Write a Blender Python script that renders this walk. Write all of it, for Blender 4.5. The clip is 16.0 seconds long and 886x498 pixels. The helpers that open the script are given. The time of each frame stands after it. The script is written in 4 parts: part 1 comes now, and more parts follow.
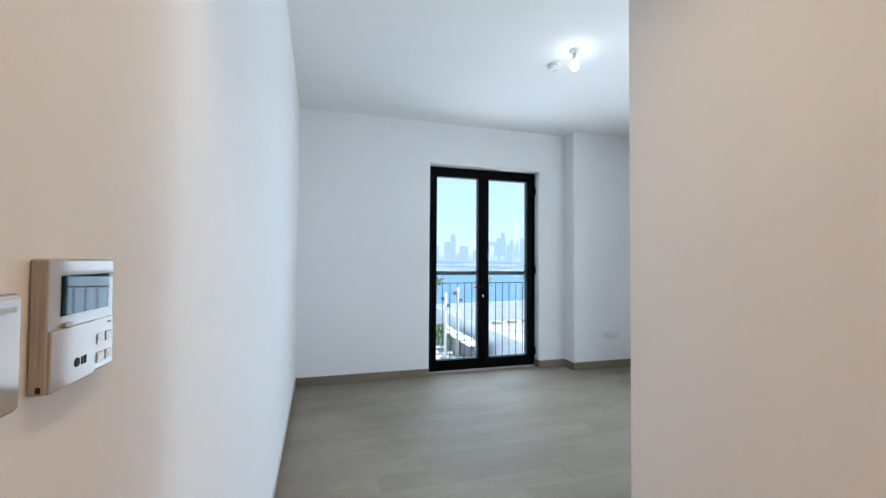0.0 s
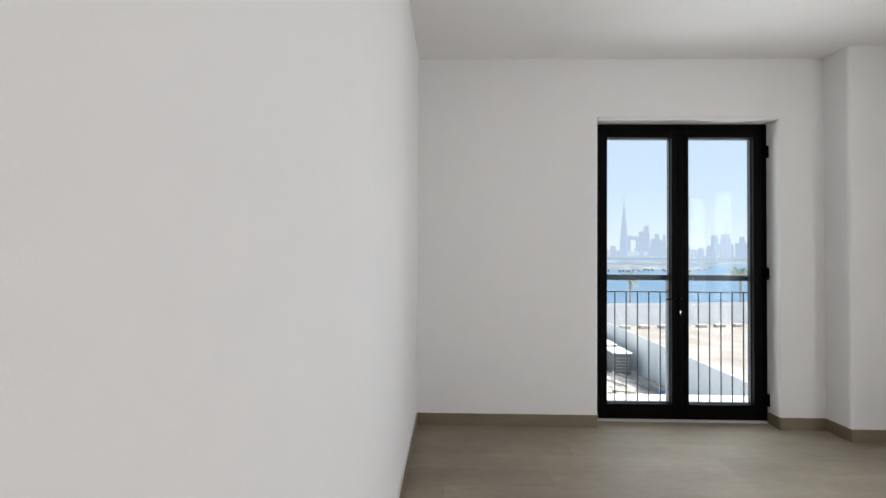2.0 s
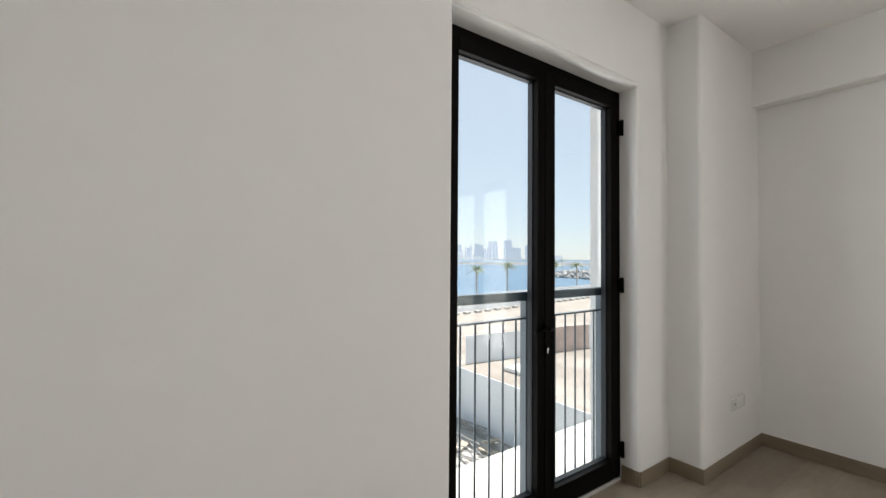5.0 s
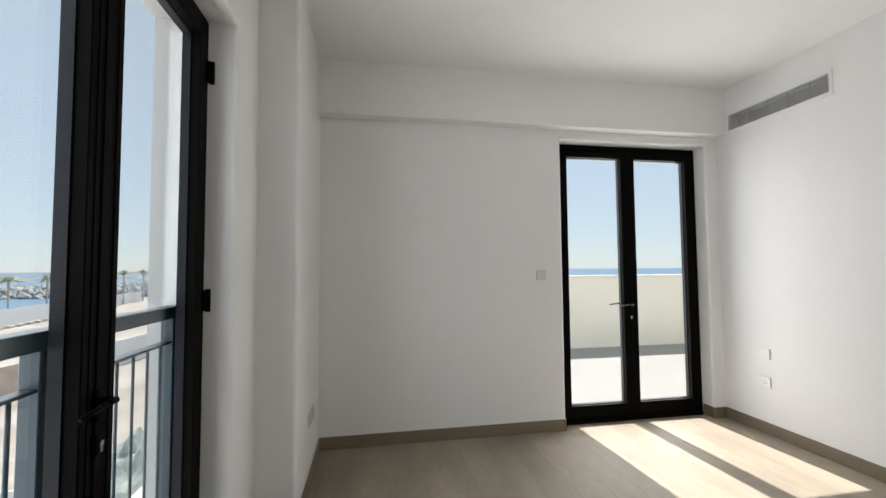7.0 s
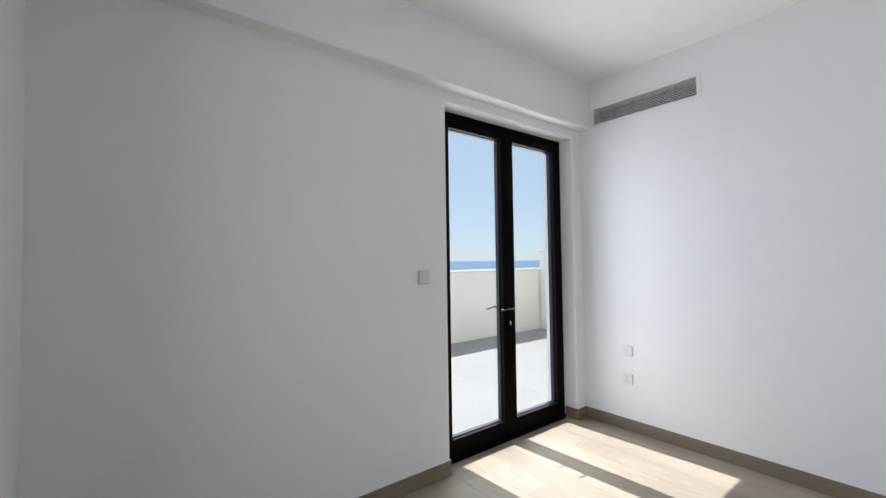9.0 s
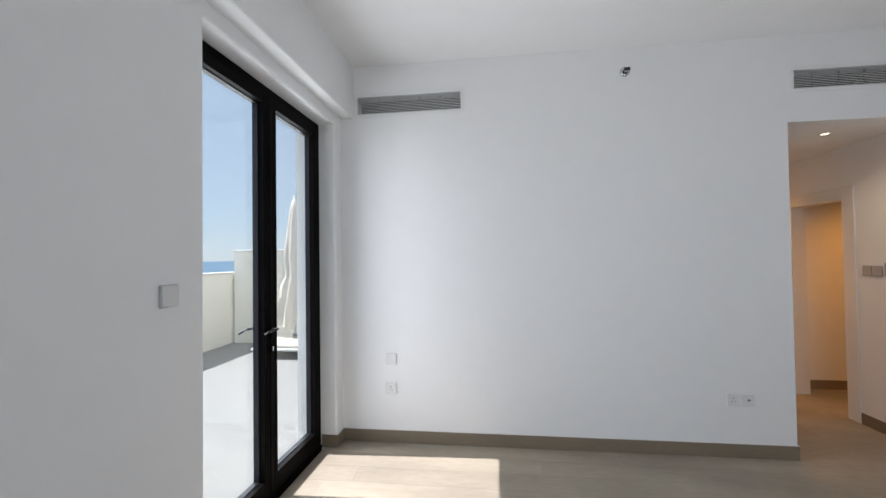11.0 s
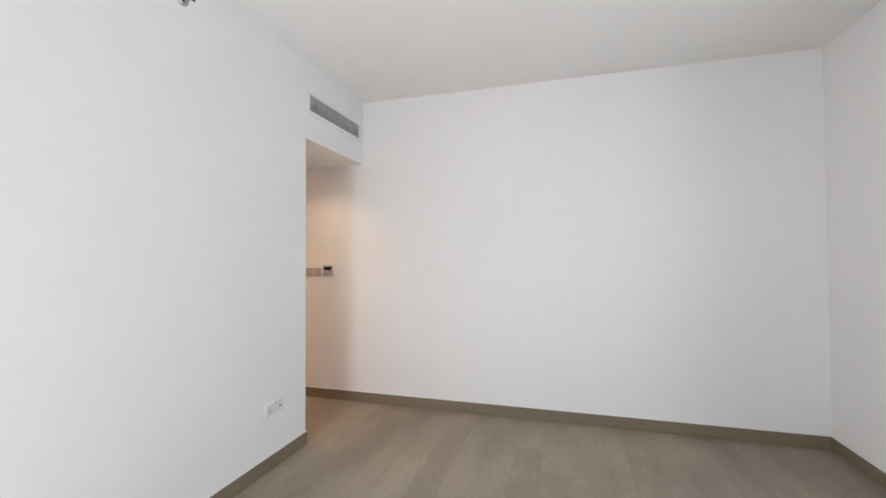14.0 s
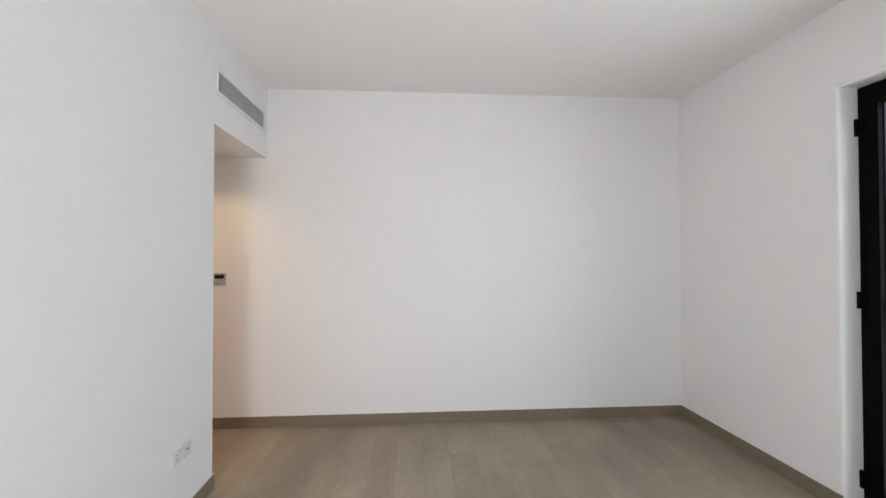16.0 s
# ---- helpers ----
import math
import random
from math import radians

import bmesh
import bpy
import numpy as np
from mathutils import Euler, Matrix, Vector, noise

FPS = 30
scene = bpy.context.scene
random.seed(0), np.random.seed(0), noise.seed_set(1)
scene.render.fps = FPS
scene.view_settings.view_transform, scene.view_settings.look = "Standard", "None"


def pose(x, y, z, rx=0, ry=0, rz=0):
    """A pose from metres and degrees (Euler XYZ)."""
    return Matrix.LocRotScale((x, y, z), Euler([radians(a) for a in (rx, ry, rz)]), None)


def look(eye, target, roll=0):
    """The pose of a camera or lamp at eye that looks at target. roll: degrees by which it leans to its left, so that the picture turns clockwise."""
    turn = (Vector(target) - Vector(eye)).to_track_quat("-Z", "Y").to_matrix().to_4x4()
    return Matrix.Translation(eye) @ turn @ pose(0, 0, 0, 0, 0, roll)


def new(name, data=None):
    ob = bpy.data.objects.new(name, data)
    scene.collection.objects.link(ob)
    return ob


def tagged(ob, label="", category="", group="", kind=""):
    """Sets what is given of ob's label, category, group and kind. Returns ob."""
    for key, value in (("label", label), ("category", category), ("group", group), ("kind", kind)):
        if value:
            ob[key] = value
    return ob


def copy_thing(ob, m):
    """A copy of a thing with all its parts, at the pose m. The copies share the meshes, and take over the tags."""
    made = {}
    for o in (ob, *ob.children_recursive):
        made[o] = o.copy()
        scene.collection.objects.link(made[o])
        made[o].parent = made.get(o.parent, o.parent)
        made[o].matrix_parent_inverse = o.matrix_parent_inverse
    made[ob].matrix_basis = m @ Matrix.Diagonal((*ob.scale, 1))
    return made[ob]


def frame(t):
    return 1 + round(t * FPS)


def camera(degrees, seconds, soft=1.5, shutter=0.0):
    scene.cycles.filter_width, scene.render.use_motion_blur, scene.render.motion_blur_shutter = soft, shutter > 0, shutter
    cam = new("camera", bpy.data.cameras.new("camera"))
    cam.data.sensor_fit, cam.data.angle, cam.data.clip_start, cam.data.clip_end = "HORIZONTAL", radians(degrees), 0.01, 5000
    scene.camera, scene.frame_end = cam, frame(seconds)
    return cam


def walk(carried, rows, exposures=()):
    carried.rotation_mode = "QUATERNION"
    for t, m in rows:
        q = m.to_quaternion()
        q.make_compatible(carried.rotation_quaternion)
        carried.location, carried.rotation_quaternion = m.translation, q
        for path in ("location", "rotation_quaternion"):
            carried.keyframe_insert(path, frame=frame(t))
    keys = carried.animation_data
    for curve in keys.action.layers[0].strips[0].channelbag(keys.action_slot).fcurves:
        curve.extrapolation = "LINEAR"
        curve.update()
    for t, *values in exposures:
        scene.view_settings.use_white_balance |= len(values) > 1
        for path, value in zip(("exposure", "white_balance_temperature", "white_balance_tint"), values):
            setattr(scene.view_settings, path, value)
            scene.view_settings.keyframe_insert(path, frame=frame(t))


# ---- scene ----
cam = camera(94.2, 16.0)
PATH = [
    (0, (0.216, -0.866, 1.373), (0.797, 1.047, 1.428), 0.4),
    (0.5, (0.255, -0.644, 1.359), (0.508, 1.34, 1.408), 0.3),
    (1, (0.269, -0.327, 1.361), (0.315, 1.672, 1.401), 0.5),
    (1.5, (0.288, 0.047, 1.376), (0.257, 2.046, 1.413), 0.4),
    (2, (0.277, 0.446, 1.393), (0.239, 2.445, 1.424), 0.4),
    (2.5, (0.282, 0.793, 1.391), (0.241, 2.793, 1.424), 0.5),
    (3, (0.297, 1.168, 1.407), (0.267, 3.167, 1.445), 0.35),
    (3.2, (0.308, 1.306, 1.41), (0.279, 3.306, 1.444), 0.37),
    (5.3, (0.483, 2.6, 1.423), (1.911, 3.999, 1.476), 0.4),
    (5.5, (0.516, 2.689, 1.417), (2.107, 3.899, 1.476), 0.4),
    (6, (0.609, 2.882, 1.396), (2.49, 3.556, 1.483), 0.2),
    (6.5, (0.745, 3.085, 1.398), (2.737, 3.24, 1.498), -0.55),
    (7, (0.954, 3.253, 1.388), (2.921, 2.904, 1.485), -0.45),
    (7.5, (1.18, 3.284, 1.42), (3.038, 2.549, 1.498), -0.76),
    (8, (1.513, 3.339, 1.427), (3.253, 2.357, 1.502), -1.1),
    (8.2, (1.649, 3.36, 1.435), (3.362, 2.33, 1.506), -1.1),
    (10.3, (2.767, 3.309, 1.435), (3.704, 1.543, 1.494), -0.5),
    (10.5, (2.859, 3.279, 1.435), (3.617, 1.429, 1.494), -0.6),
    (11, (3.067, 3.229, 1.464), (3.322, 1.246, 1.505), -0.8),
    (11.5, (3.323, 3.141, 1.453), (2.924, 1.181, 1.499), -0.6),
    (12, (3.499, 2.974, 1.437), (2.59, 1.193, 1.481), -0.4),
    (12.5, (3.634, 2.732, 1.433), (2.287, 1.254, 1.487), -0.3),
    (13, (3.75, 2.5, 1.452), (2.104, 1.365, 1.5), -0.2),
    (13.5, (3.78, 2.22, 1.432), (1.947, 1.421, 1.481), -0.4),
    (14, (3.787, 1.944, 1.452), (1.867, 1.385, 1.492), -0.3),
    (14.5, (3.83, 1.689, 1.485), (1.868, 1.302, 1.521), -0.2),
    (15, (3.81, 1.537, 1.484), (1.828, 1.268, 1.518), -0.2),
    (15.5, (3.789, 1.382, 1.497), (1.79, 1.345, 1.533), -0.2),
    (16, (3.783, 1.324, 1.53), (1.788, 1.459, 1.559), -0.1),
]
walk(cam, [(t, look(eye, target, roll)) for t, eye, target, roll in PATH],
     [(0, 1.52, 5600, 6), (0.5, 1.50, 5950, 9), (1, 1.43, 6150, 9), (1.5, 1.36, 6500, 11.5), (2.5, 1.20, 6900, 14), (3, 1.10, 7150, 15.5), (5.5, 1.26, 7050, 12.5), (6.5, 1.05, 6700, 12), (7, 1.06, 6950, 12.5),
      (7.5, 1.05, 7200, 13), (8, 1.08, 6450, 14), (10.5, 0.89, 6250, 12.5), (11, 0.95, 6330, 13), (12, 1.17, 6500, 13.5), (13, 1.38, 6600, 13.5), (14.5, 1.53, 6650, 13.5), (15.5, 1.44, 6650, 13.5), (16, 1.40, 6700, 13.5)])


# ---- world, sun, lamps ----
world = bpy.data.worlds.new("sky")
scene.world = world
world.use_nodes = True
wn = world.node_tree
sky = wn.nodes.new("ShaderNodeTexSky")
sky.sky_type, sky.sun_disc = "NISHITA", False
sky.sun_elevation, sky.sun_rotation = radians(58.3), radians(87.4)
sky.air_density, sky.dust_density, sky.ozone_density = 1.0, 0.1, 2.5
wn.nodes["Background"].inputs[1].default_value = 0.09
haze = wn.nodes.new("ShaderNodeMix")
haze.data_type = "RGBA"
haze.inputs["Factor"].default_value = 0.82
haze.inputs["B"].default_value = (3.05, 3.75, 4.5, 1)
wn.links.new(sky.outputs[0], haze.inputs["A"])
wn.links.new(haze.outputs["Result"], wn.nodes["Background"].inputs[0])


def lamp(name, kind, energy, colour, m, **more):
    data = bpy.data.lights.new(name, kind)
    data.energy, data.color = energy, colour
    if kind == "AREA":
        data.shape, data.size, data.size_y, data.spread = "RECTANGLE", more["w"], more["h"], radians(150)
    elif kind == "SUN":
        data.angle = more["angle"]
    else:
        data.shadow_soft_size = more["soft"]
    if kind == "SPOT":
        data.spot_size, data.spot_blend = more["cone"], 0.9
    ob = new(name, data)
    ob.matrix_world = m
    return ob


lamp("sun", "SUN", 4.3, (1.0, 0.99, 0.985), look((10, 0.45, 16.2), (0, 0, 0)), angle=radians(0.5))
# daylight of the sky, standing in the two door openings
lamp("daylight_north", "AREA", 12.8, (0.85, 0.925, 1.0), look((2.22, 4.16, 1.27), (2.22, 0, 1.27)), w=1.44, h=2.42)
lamp("daylight_east", "AREA", 20.0, (0.93, 0.965, 1.0), look((4.70, 0.74, 1.27), (0, 2.45, 1.27)), w=1.0, h=2.42)
lamp("bulb_light", "POINT", 0.30, (1.0, 0.97, 0.93), pose(2.12, 1.885, 2.865), soft=0.05)
lamp("corridor_downlight", "SPOT", 7.4, (1.0, 0.71, 0.43), pose(0.47, -0.37, 2.385), soft=0.04, cone=radians(130))
lamp("vestibule_downlight", "SPOT", 17, (1.0, 0.42, 0.09), pose(-0.75, -1.1, 2.185), soft=0.04, cone=radians(140))
lamp("corridor_downlight_rear", "SPOT", 24, (1.0, 0.49, 0.18), pose(0.47, -1.75, 2.385), soft=0.04, cone=radians(130))


# ---- materials ----
def material(name, colour, rough=0.5, metal=0.0, vary=0.0, scale=4.0, bump=0.0, bump_scale=150.0, per_object=0.0, second=None,
             stretch=(1, 1, 1), spec=0.5, stain=0.0):
    """Principled surface; colour drifts at two scales, fine relief from noise."""
    m = bpy.data.materials.new(name)
    m.use_nodes = True
    nt = m.node_tree
    b = nt.nodes["Principled BSDF"]
    b.inputs["Roughness"].default_value, b.inputs["Metallic"].default_value = rough, metal
    b.inputs["Specular IOR Level"].default_value = spec
    rgb = nt.nodes.new("ShaderNodeRGB")
    rgb.outputs[0].default_value = (*colour, 1)
    out = rgb.outputs[0]
    geo = nt.nodes.new("ShaderNodeNewGeometry")
    mp = nt.nodes.new("ShaderNodeMapping")
    mp.inputs["Scale"].default_value = stretch
    nt.links.new(geo.outputs["Position"], mp.inputs[0])

    def noise_tex(s, detail=4):
        n = nt.nodes.new("ShaderNodeTexNoise")
        n.inputs["Scale"].default_value, n.inputs["Detail"].default_value = s, detail
        nt.links.new(mp.outputs[0], n.inputs["Vector"])
        return n.outputs["Fac"]

    def scale_by(source, fac, lo, hi):
        r = nt.nodes.new("ShaderNodeMapRange")
        r.inputs[1].default_value, r.inputs[2].default_value = 0.3, 0.7
        r.inputs[3].default_value, r.inputs[4].default_value = lo, hi
        nt.links.new(fac, r.inputs[0])
        v = nt.nodes.new("ShaderNodeVectorMath")
        v.operation = "SCALE"
        nt.links.new(source, v.inputs[0])
        nt.links.new(r.outputs[0], v.inputs["Scale"])
        return v.outputs[0]

    if second:
        mx = nt.nodes.new("ShaderNodeMix")
        mx.data_type = "RGBA"
        mx.inputs["B"].default_value = (*second, 1)
        r = nt.nodes.new("ShaderNodeMapRange")
        r.inputs[1].default_value, r.inputs[2].default_value = 0.42, 0.62
        nt.links.new(noise_tex(scale * 0.6, 6), r.inputs[0])
        nt.links.new(r.outputs[0], mx.inputs["Factor"])
        nt.links.new(out, mx.inputs["A"])
        out = mx.outputs["Result"]
    if vary:
        out = scale_by(out, noise_tex(scale), 1 - vary, 1 + vary)
        out = scale_by(out, noise_tex(scale * 9), 1 - vary * 0.6, 1 + vary * 0.6)
    if per_object:
        info = nt.nodes.new("ShaderNodeObjectInfo")
        r = nt.nodes.new("ShaderNodeMapRange")
        r.inputs[3].default_value, r.inputs[4].default_value = 1 - per_object, 1 + per_object
        nt.links.new(info.outputs["Random"], r.inputs[0])
        v = nt.nodes.new("ShaderNodeVectorMath")
        v.operation = "SCALE"
        nt.links.new(out, v.inputs[0])
        nt.links.new(r.outputs[0], v.inputs["Scale"])
        out = v.outputs[0]
    nt.links.new(out, b.inputs["Base Color"])
    if bump:
        bp = nt.nodes.new("ShaderNodeBump")
        bp.inputs["Strength"].default_value, bp.inputs["Distance"].default_value = bump, 0.002
        nt.links.new(noise_tex(bump_scale, 5), bp.inputs["Height"])
        nt.links.new(bp.outputs[0], b.inputs["Normal"])
    if stain:
        r = nt.nodes.new("ShaderNodeMapRange")
        r.inputs[3].default_value, r.inputs[4].default_value = rough - stain, rough + stain
        nt.links.new(noise_tex(scale * 2), r.inputs[0])
        nt.links.new(r.outputs[0], b.inputs["Roughness"])
    return m


def glowing(name, colour, strength):
    m = bpy.data.materials.new(name)
    m.use_nodes = True
    b = m.node_tree.nodes["Principled BSDF"]
    b.inputs["Base Color"].default_value = (*colour, 1)
    b.inputs["Emission Color"].default_value = (*colour, 1)
    b.inputs["Emission Strength"].default_value = strength
    return m


def pane_glass(name):
    m = bpy.data.materials.new(name)
    m.use_nodes = True
    nt = m.node_tree
    nt.nodes.remove(nt.nodes["Principled BSDF"])
    clear, gloss = nt.nodes.new("ShaderNodeBsdfTransparent"), nt.nodes.new("ShaderNodeBsdfGlossy")
    clear.inputs[0].default_value = (0.97, 0.985, 0.98, 1)
    gloss.inputs["Roughness"].default_value = 0.0
    lw, mix = nt.nodes.new("ShaderNodeLayerWeight"), nt.nodes.new("ShaderNodeMixShader")
    lw.inputs[0].default_value = 0.5
    power, scale = nt.nodes.new("ShaderNodeMath"), nt.nodes.new("ShaderNodeMath")
    power.operation, scale.operation = "POWER", "MULTIPLY_ADD"
    power.inputs[1].default_value, scale.inputs[1].default_value, scale.inputs[2].default_value = 4.0, 0.8, 0.008
    nt.links.new(lw.outputs["Facing"], power.inputs[0])
    nt.links.new(power.outputs[0], scale.inputs[0])
    nt.links.new(scale.outputs[0], mix.inputs[0])
    nt.links.new(clear.outputs[0], mix.inputs[1])
    nt.links.new(gloss.outputs[0], mix.inputs[2])
    nt.links.new(mix.outputs[0], nt.nodes["Material Output"].inputs[0])
    return m


PAINT = material("white_wall_paint", (0.832, 0.83, 0.825), 0.75, vary=0.012, scale=0.9, bump=0.10, bump_scale=260, spec=0.25)
CEIL = material("white_ceiling_paint", (0.865, 0.86, 0.85), 0.85, vary=0.012, scale=0.7, bump=0.08, bump_scale=220, spec=0.2)
FACADE = material("white_facade_render", (0.52, 0.515, 0.50), 0.85, vary=0.03, scale=1.5, bump=0.4, bump_scale=120)
COPING = material("white_coping_paint", (0.74, 0.725, 0.68), 0.7, vary=0.03, scale=3, bump=0.2)
CREAM = material("cream_parapet_paint", (0.85, 0.82, 0.73), 0.85, vary=0.03, scale=1.2, bump=0.4, bump_scale=120)
PLANK = material("grey_oak_plank", (0.325, 0.279, 0.217), 0.6, vary=0.10, scale=2.0, bump=0.08, bump_scale=60, per_object=0.075,
                 second=(0.272, 0.232, 0.184), stretch=(0.6, 1.7, 1), stain=0.08, spec=0.3)
JOINT = material("dark_plank_joint", (0.265, 0.228, 0.180), 0.8)
SKIRT = material("taupe_skirting", (0.205, 0.164, 0.114), 0.5, vary=0.08, scale=3, bump=0.1, bump_scale=80, stretch=(0.6, 0.6, 3))
FRAME = material("black_aluminium", (0.0040, 0.0034, 0.0032), 0.48, vary=0.1, scale=5, bump=0.05, bump_scale=400, spec=0.03)
GASKET = material("rubber_gasket", (0.008, 0.010, 0.014), 0.5, spec=0.2)
GLASS = pane_glass("door_glass")
RAIL = material("blue_grey_rail_paint", (0.028, 0.052, 0.070), 0.45, vary=0.08, scale=6, bump=0.1, bump_scale=300)
PLASTIC = material("white_switch_plastic", (0.78, 0.78, 0.77), 0.22, vary=0.01, scale=10)
GREYPL = material("grey_plastic", (0.45, 0.45, 0.45), 0.4)
PALEPL = material("pale_grey_plastic", (0.66, 0.655, 0.64), 0.35, vary=0.01, scale=10)
DARKHOLE = material("dark_slot", (0.02, 0.02, 0.02), 0.8)
CTRL = material("pale_grey_gloss_plastic", (0.42, 0.402, 0.388), 0.08, vary=0.01, scale=10, spec=0.40)
SCREEN = material("dark_glossy_screen", (0.006, 0.016, 0.020), 0.03, spec=0.14)
SCREEN.node_tree.nodes["Principled BSDF"].inputs["Specular Tint"].default_value = (0.45, 0.82, 1.0, 1)
CHROME = material("brushed_steel", (0.55, 0.55, 0.55), 0.25, metal=1.0, vary=0.04, scale=30)
DARKMETAL = material("dark_steel_handle", (0.06, 0.06, 0.06), 0.38, metal=1.0)
SLAT = material("grey_grille_slat", (0.68, 0.68, 0.67), 0.5, vary=0.05, scale=8)
DUCT = material("dark_duct", (0.012, 0.012, 0.012), 0.9)
GRILLE = material("white_grille_frame", (0.79, 0.79, 0.78), 0.4, vary=0.01, scale=6)
TRIMW = material("white_satin_trim", (0.77, 0.76, 0.74), 0.35, vary=0.015, scale=4)
BULB = glowing("lit_bulb", (1.0, 0.98, 0.95), 4.0)
WARM = glowing("lit_downlight", (1.0, 0.80, 0.55), 2.6)
TERRACE = material("pale_terrace_tile", (0.27, 0.266, 0.256), 0.6, vary=0.04, scale=1.5, bump=0.1, per_object=0.03)
SAND = material("dry_sand", (0.255, 0.229, 0.203), 0.95, vary=0.13, scale=0.45, bump=0.5, bump_scale=8, second=(0.315, 0.292, 0.263))
SPIT = material("pale_shore_sand", (0.17, 0.18, 0.185), 0.95, vary=0.25, scale=0.08, second=(0.12, 0.135, 0.14))
SEA = material("sea_water", (0.066, 0.135, 0.205), 0.4, vary=0.10, scale=0.05, bump=0.6, bump_scale=0.6, stretch=(1, 1, 1), spec=0.25)
HOARD = material("pale_grey_hoarding", (0.70, 0.73, 0.75), 0.55, vary=0.05, scale=0.8, per_object=0.04)
BROWNH = material("brown_weathered_hoarding", (0.48, 0.38, 0.33), 0.7, vary=0.2, scale=0.8, per_object=0.12)
CONCRETE = material("pale_concrete", (0.42, 0.41, 0.39), 0.85, vary=0.10, scale=1.2, bump=0.4)
DARKBOX = material("dark_painted_steel", (0.15, 0.157, 0.165), 0.5, vary=0.15, scale=1)
WHITEST = material("white_painted_steel", (0.70, 0.70, 0.68), 0.5, vary=0.05, scale=1)
STEEL = material("weathered_steel_tube", (0.34, 0.33, 0.315), 0.6, metal=0.3, vary=0.2, scale=2)
MESHG = material("grey_green_netting", (0.24, 0.28, 0.27), 0.9, vary=0.25, scale=1.5, bump=0.5, bump_scale=20)
YELLOW = material("yellow_formwork", (0.65, 0.48, 0.05), 0.6, vary=0.1, scale=2)
BLUE = material("blue_tarpaulin", (0.06, 0.18, 0.45), 0.6, vary=0.1, scale=3)
TIMBER = material("grey_timber", (0.43, 0.375, 0.30), 0.8, vary=0.2, scale=2)
ROCK = material("grey_rock", (0.285, 0.297, 0.30), 0.9, vary=0.2, scale=0.3)
TRUNK = material("palm_trunk", (0.42, 0.385, 0.34), 0.9, vary=0.2, scale=6, stretch=(1, 1, 4))
FROND = material("palm_frond", (0.25, 0.30, 0.20), 0.6, vary=0.25, scale=3)
LEAF = material("shrub_leaf", (0.10, 0.16, 0.04), 0.6, vary=0.25, scale=6)
CLOTH = material("cream_parasol_cloth", (0.66, 0.62, 0.55), 0.9, vary=0.05, scale=5, bump=0.2, bump_scale=300)


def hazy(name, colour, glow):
    """Far towers: bright sea haze painted in as pale colour and glow."""
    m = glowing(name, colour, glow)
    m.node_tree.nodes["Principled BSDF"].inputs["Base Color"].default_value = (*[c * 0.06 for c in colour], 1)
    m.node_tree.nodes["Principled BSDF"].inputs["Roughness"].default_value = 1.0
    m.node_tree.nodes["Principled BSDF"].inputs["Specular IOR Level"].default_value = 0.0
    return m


# emission stands in for hazy air in front of city and shore
HAZE_NEAR = hazy("painted_haze_tower_blue", (0.57, 0.72, 0.93), 0.36)
HAZE_FAR = hazy("painted_haze_tower_pale", (0.64, 0.78, 0.92), 0.40)
HAZE_LAND = hazy("painted_haze_shore", (0.68, 0.79, 0.88), 0.34)


# ---- mesh helpers ----
def box(bm, x0, x1, y0, y1, z0, z1, bevel=0.0, seg=2):
    made = bmesh.ops.create_cube(bm, size=1)["verts"]
    for v in made:
        v.co = Vector(((x0 + x1) / 2 + v.co.x * (x1 - x0), (y0 + y1) / 2 + v.co.y * (y1 - y0), (z0 + z1) / 2 + v.co.z * (z1 - z0)))
    if bevel:
        edges = list({e for v in made for e in v.link_edges})
        bmesh.ops.bevel(bm, geom=edges, offset=bevel, segments=seg, profile=0.5, affect="EDGES")
    return bm


def boxed(*dims, bevel=0.0, seg=2):
    return box(bmesh.new(), *dims, bevel=bevel, seg=seg)


def edge_rounded(dims, pick, radius):
    """A box with the one edge rounded whose ends pick accepts."""
    bm = boxed(*dims)
    edges = [e for e in bm.edges if all(pick(v.co) for v in e.verts)]
    bmesh.ops.bevel(bm, geom=edges, offset=radius, segments=5, profile=0.5, affect="EDGES")
    return bm


def tube(bm, a, b, r, r2=None, n=12):
    a, b = Vector(a), Vector(b)
    m = Matrix.Translation((a + b) / 2) @ (b - a).to_track_quat("Z", "Y").to_matrix().to_4x4()
    bmesh.ops.create_cone(bm, cap_ends=True, segments=n, radius1=r, radius2=r if r2 is None else r2, depth=(b - a).length, matrix=m)
    return bm


def lathe(bm, profile, n=20, m=None):
    """Turns (radius, height) pairs round the z axis."""
    m = m or Matrix()
    rings = [[bm.verts.new(m @ Vector((r * math.cos(2 * math.pi * k / n), r * math.sin(2 * math.pi * k / n), z))) for k in range(n)]
             for r, z in profile]
    for lo, hi in zip(rings, rings[1:]):
        for k in range(n):
            bm.faces.new((lo[k], lo[(k + 1) % n], hi[(k + 1) % n], hi[k]))
    bm.faces.new(rings[0][::-1])
    bm.faces.new(rings[-1])
    return bm


def make(name, bm, mat, smooth=False):
    bmesh.ops.recalc_face_normals(bm, faces=bm.faces[:])
    me = bpy.data.meshes.new(name)
    if smooth:
        for f in bm.faces:
            f.smooth = True
    bm.to_mesh(me)
    bm.free()
    me.materials.append(mat)
    return new(name, me)


def part(name, bm, mat, parent, label="", smooth=False):
    ob = make(name, bm, mat, smooth)
    ob.parent = parent
    ob.matrix_parent_inverse = parent.matrix_basis.inverted()
    return tagged(ob, label)


def holder(name, x, y, z, label, category, group="", kind=""):
    ob = new(name)
    ob.matrix_basis = pose(x, y, z)
    ob.empty_display_size = 0.1
    return tagged(ob, label, category, group, kind)


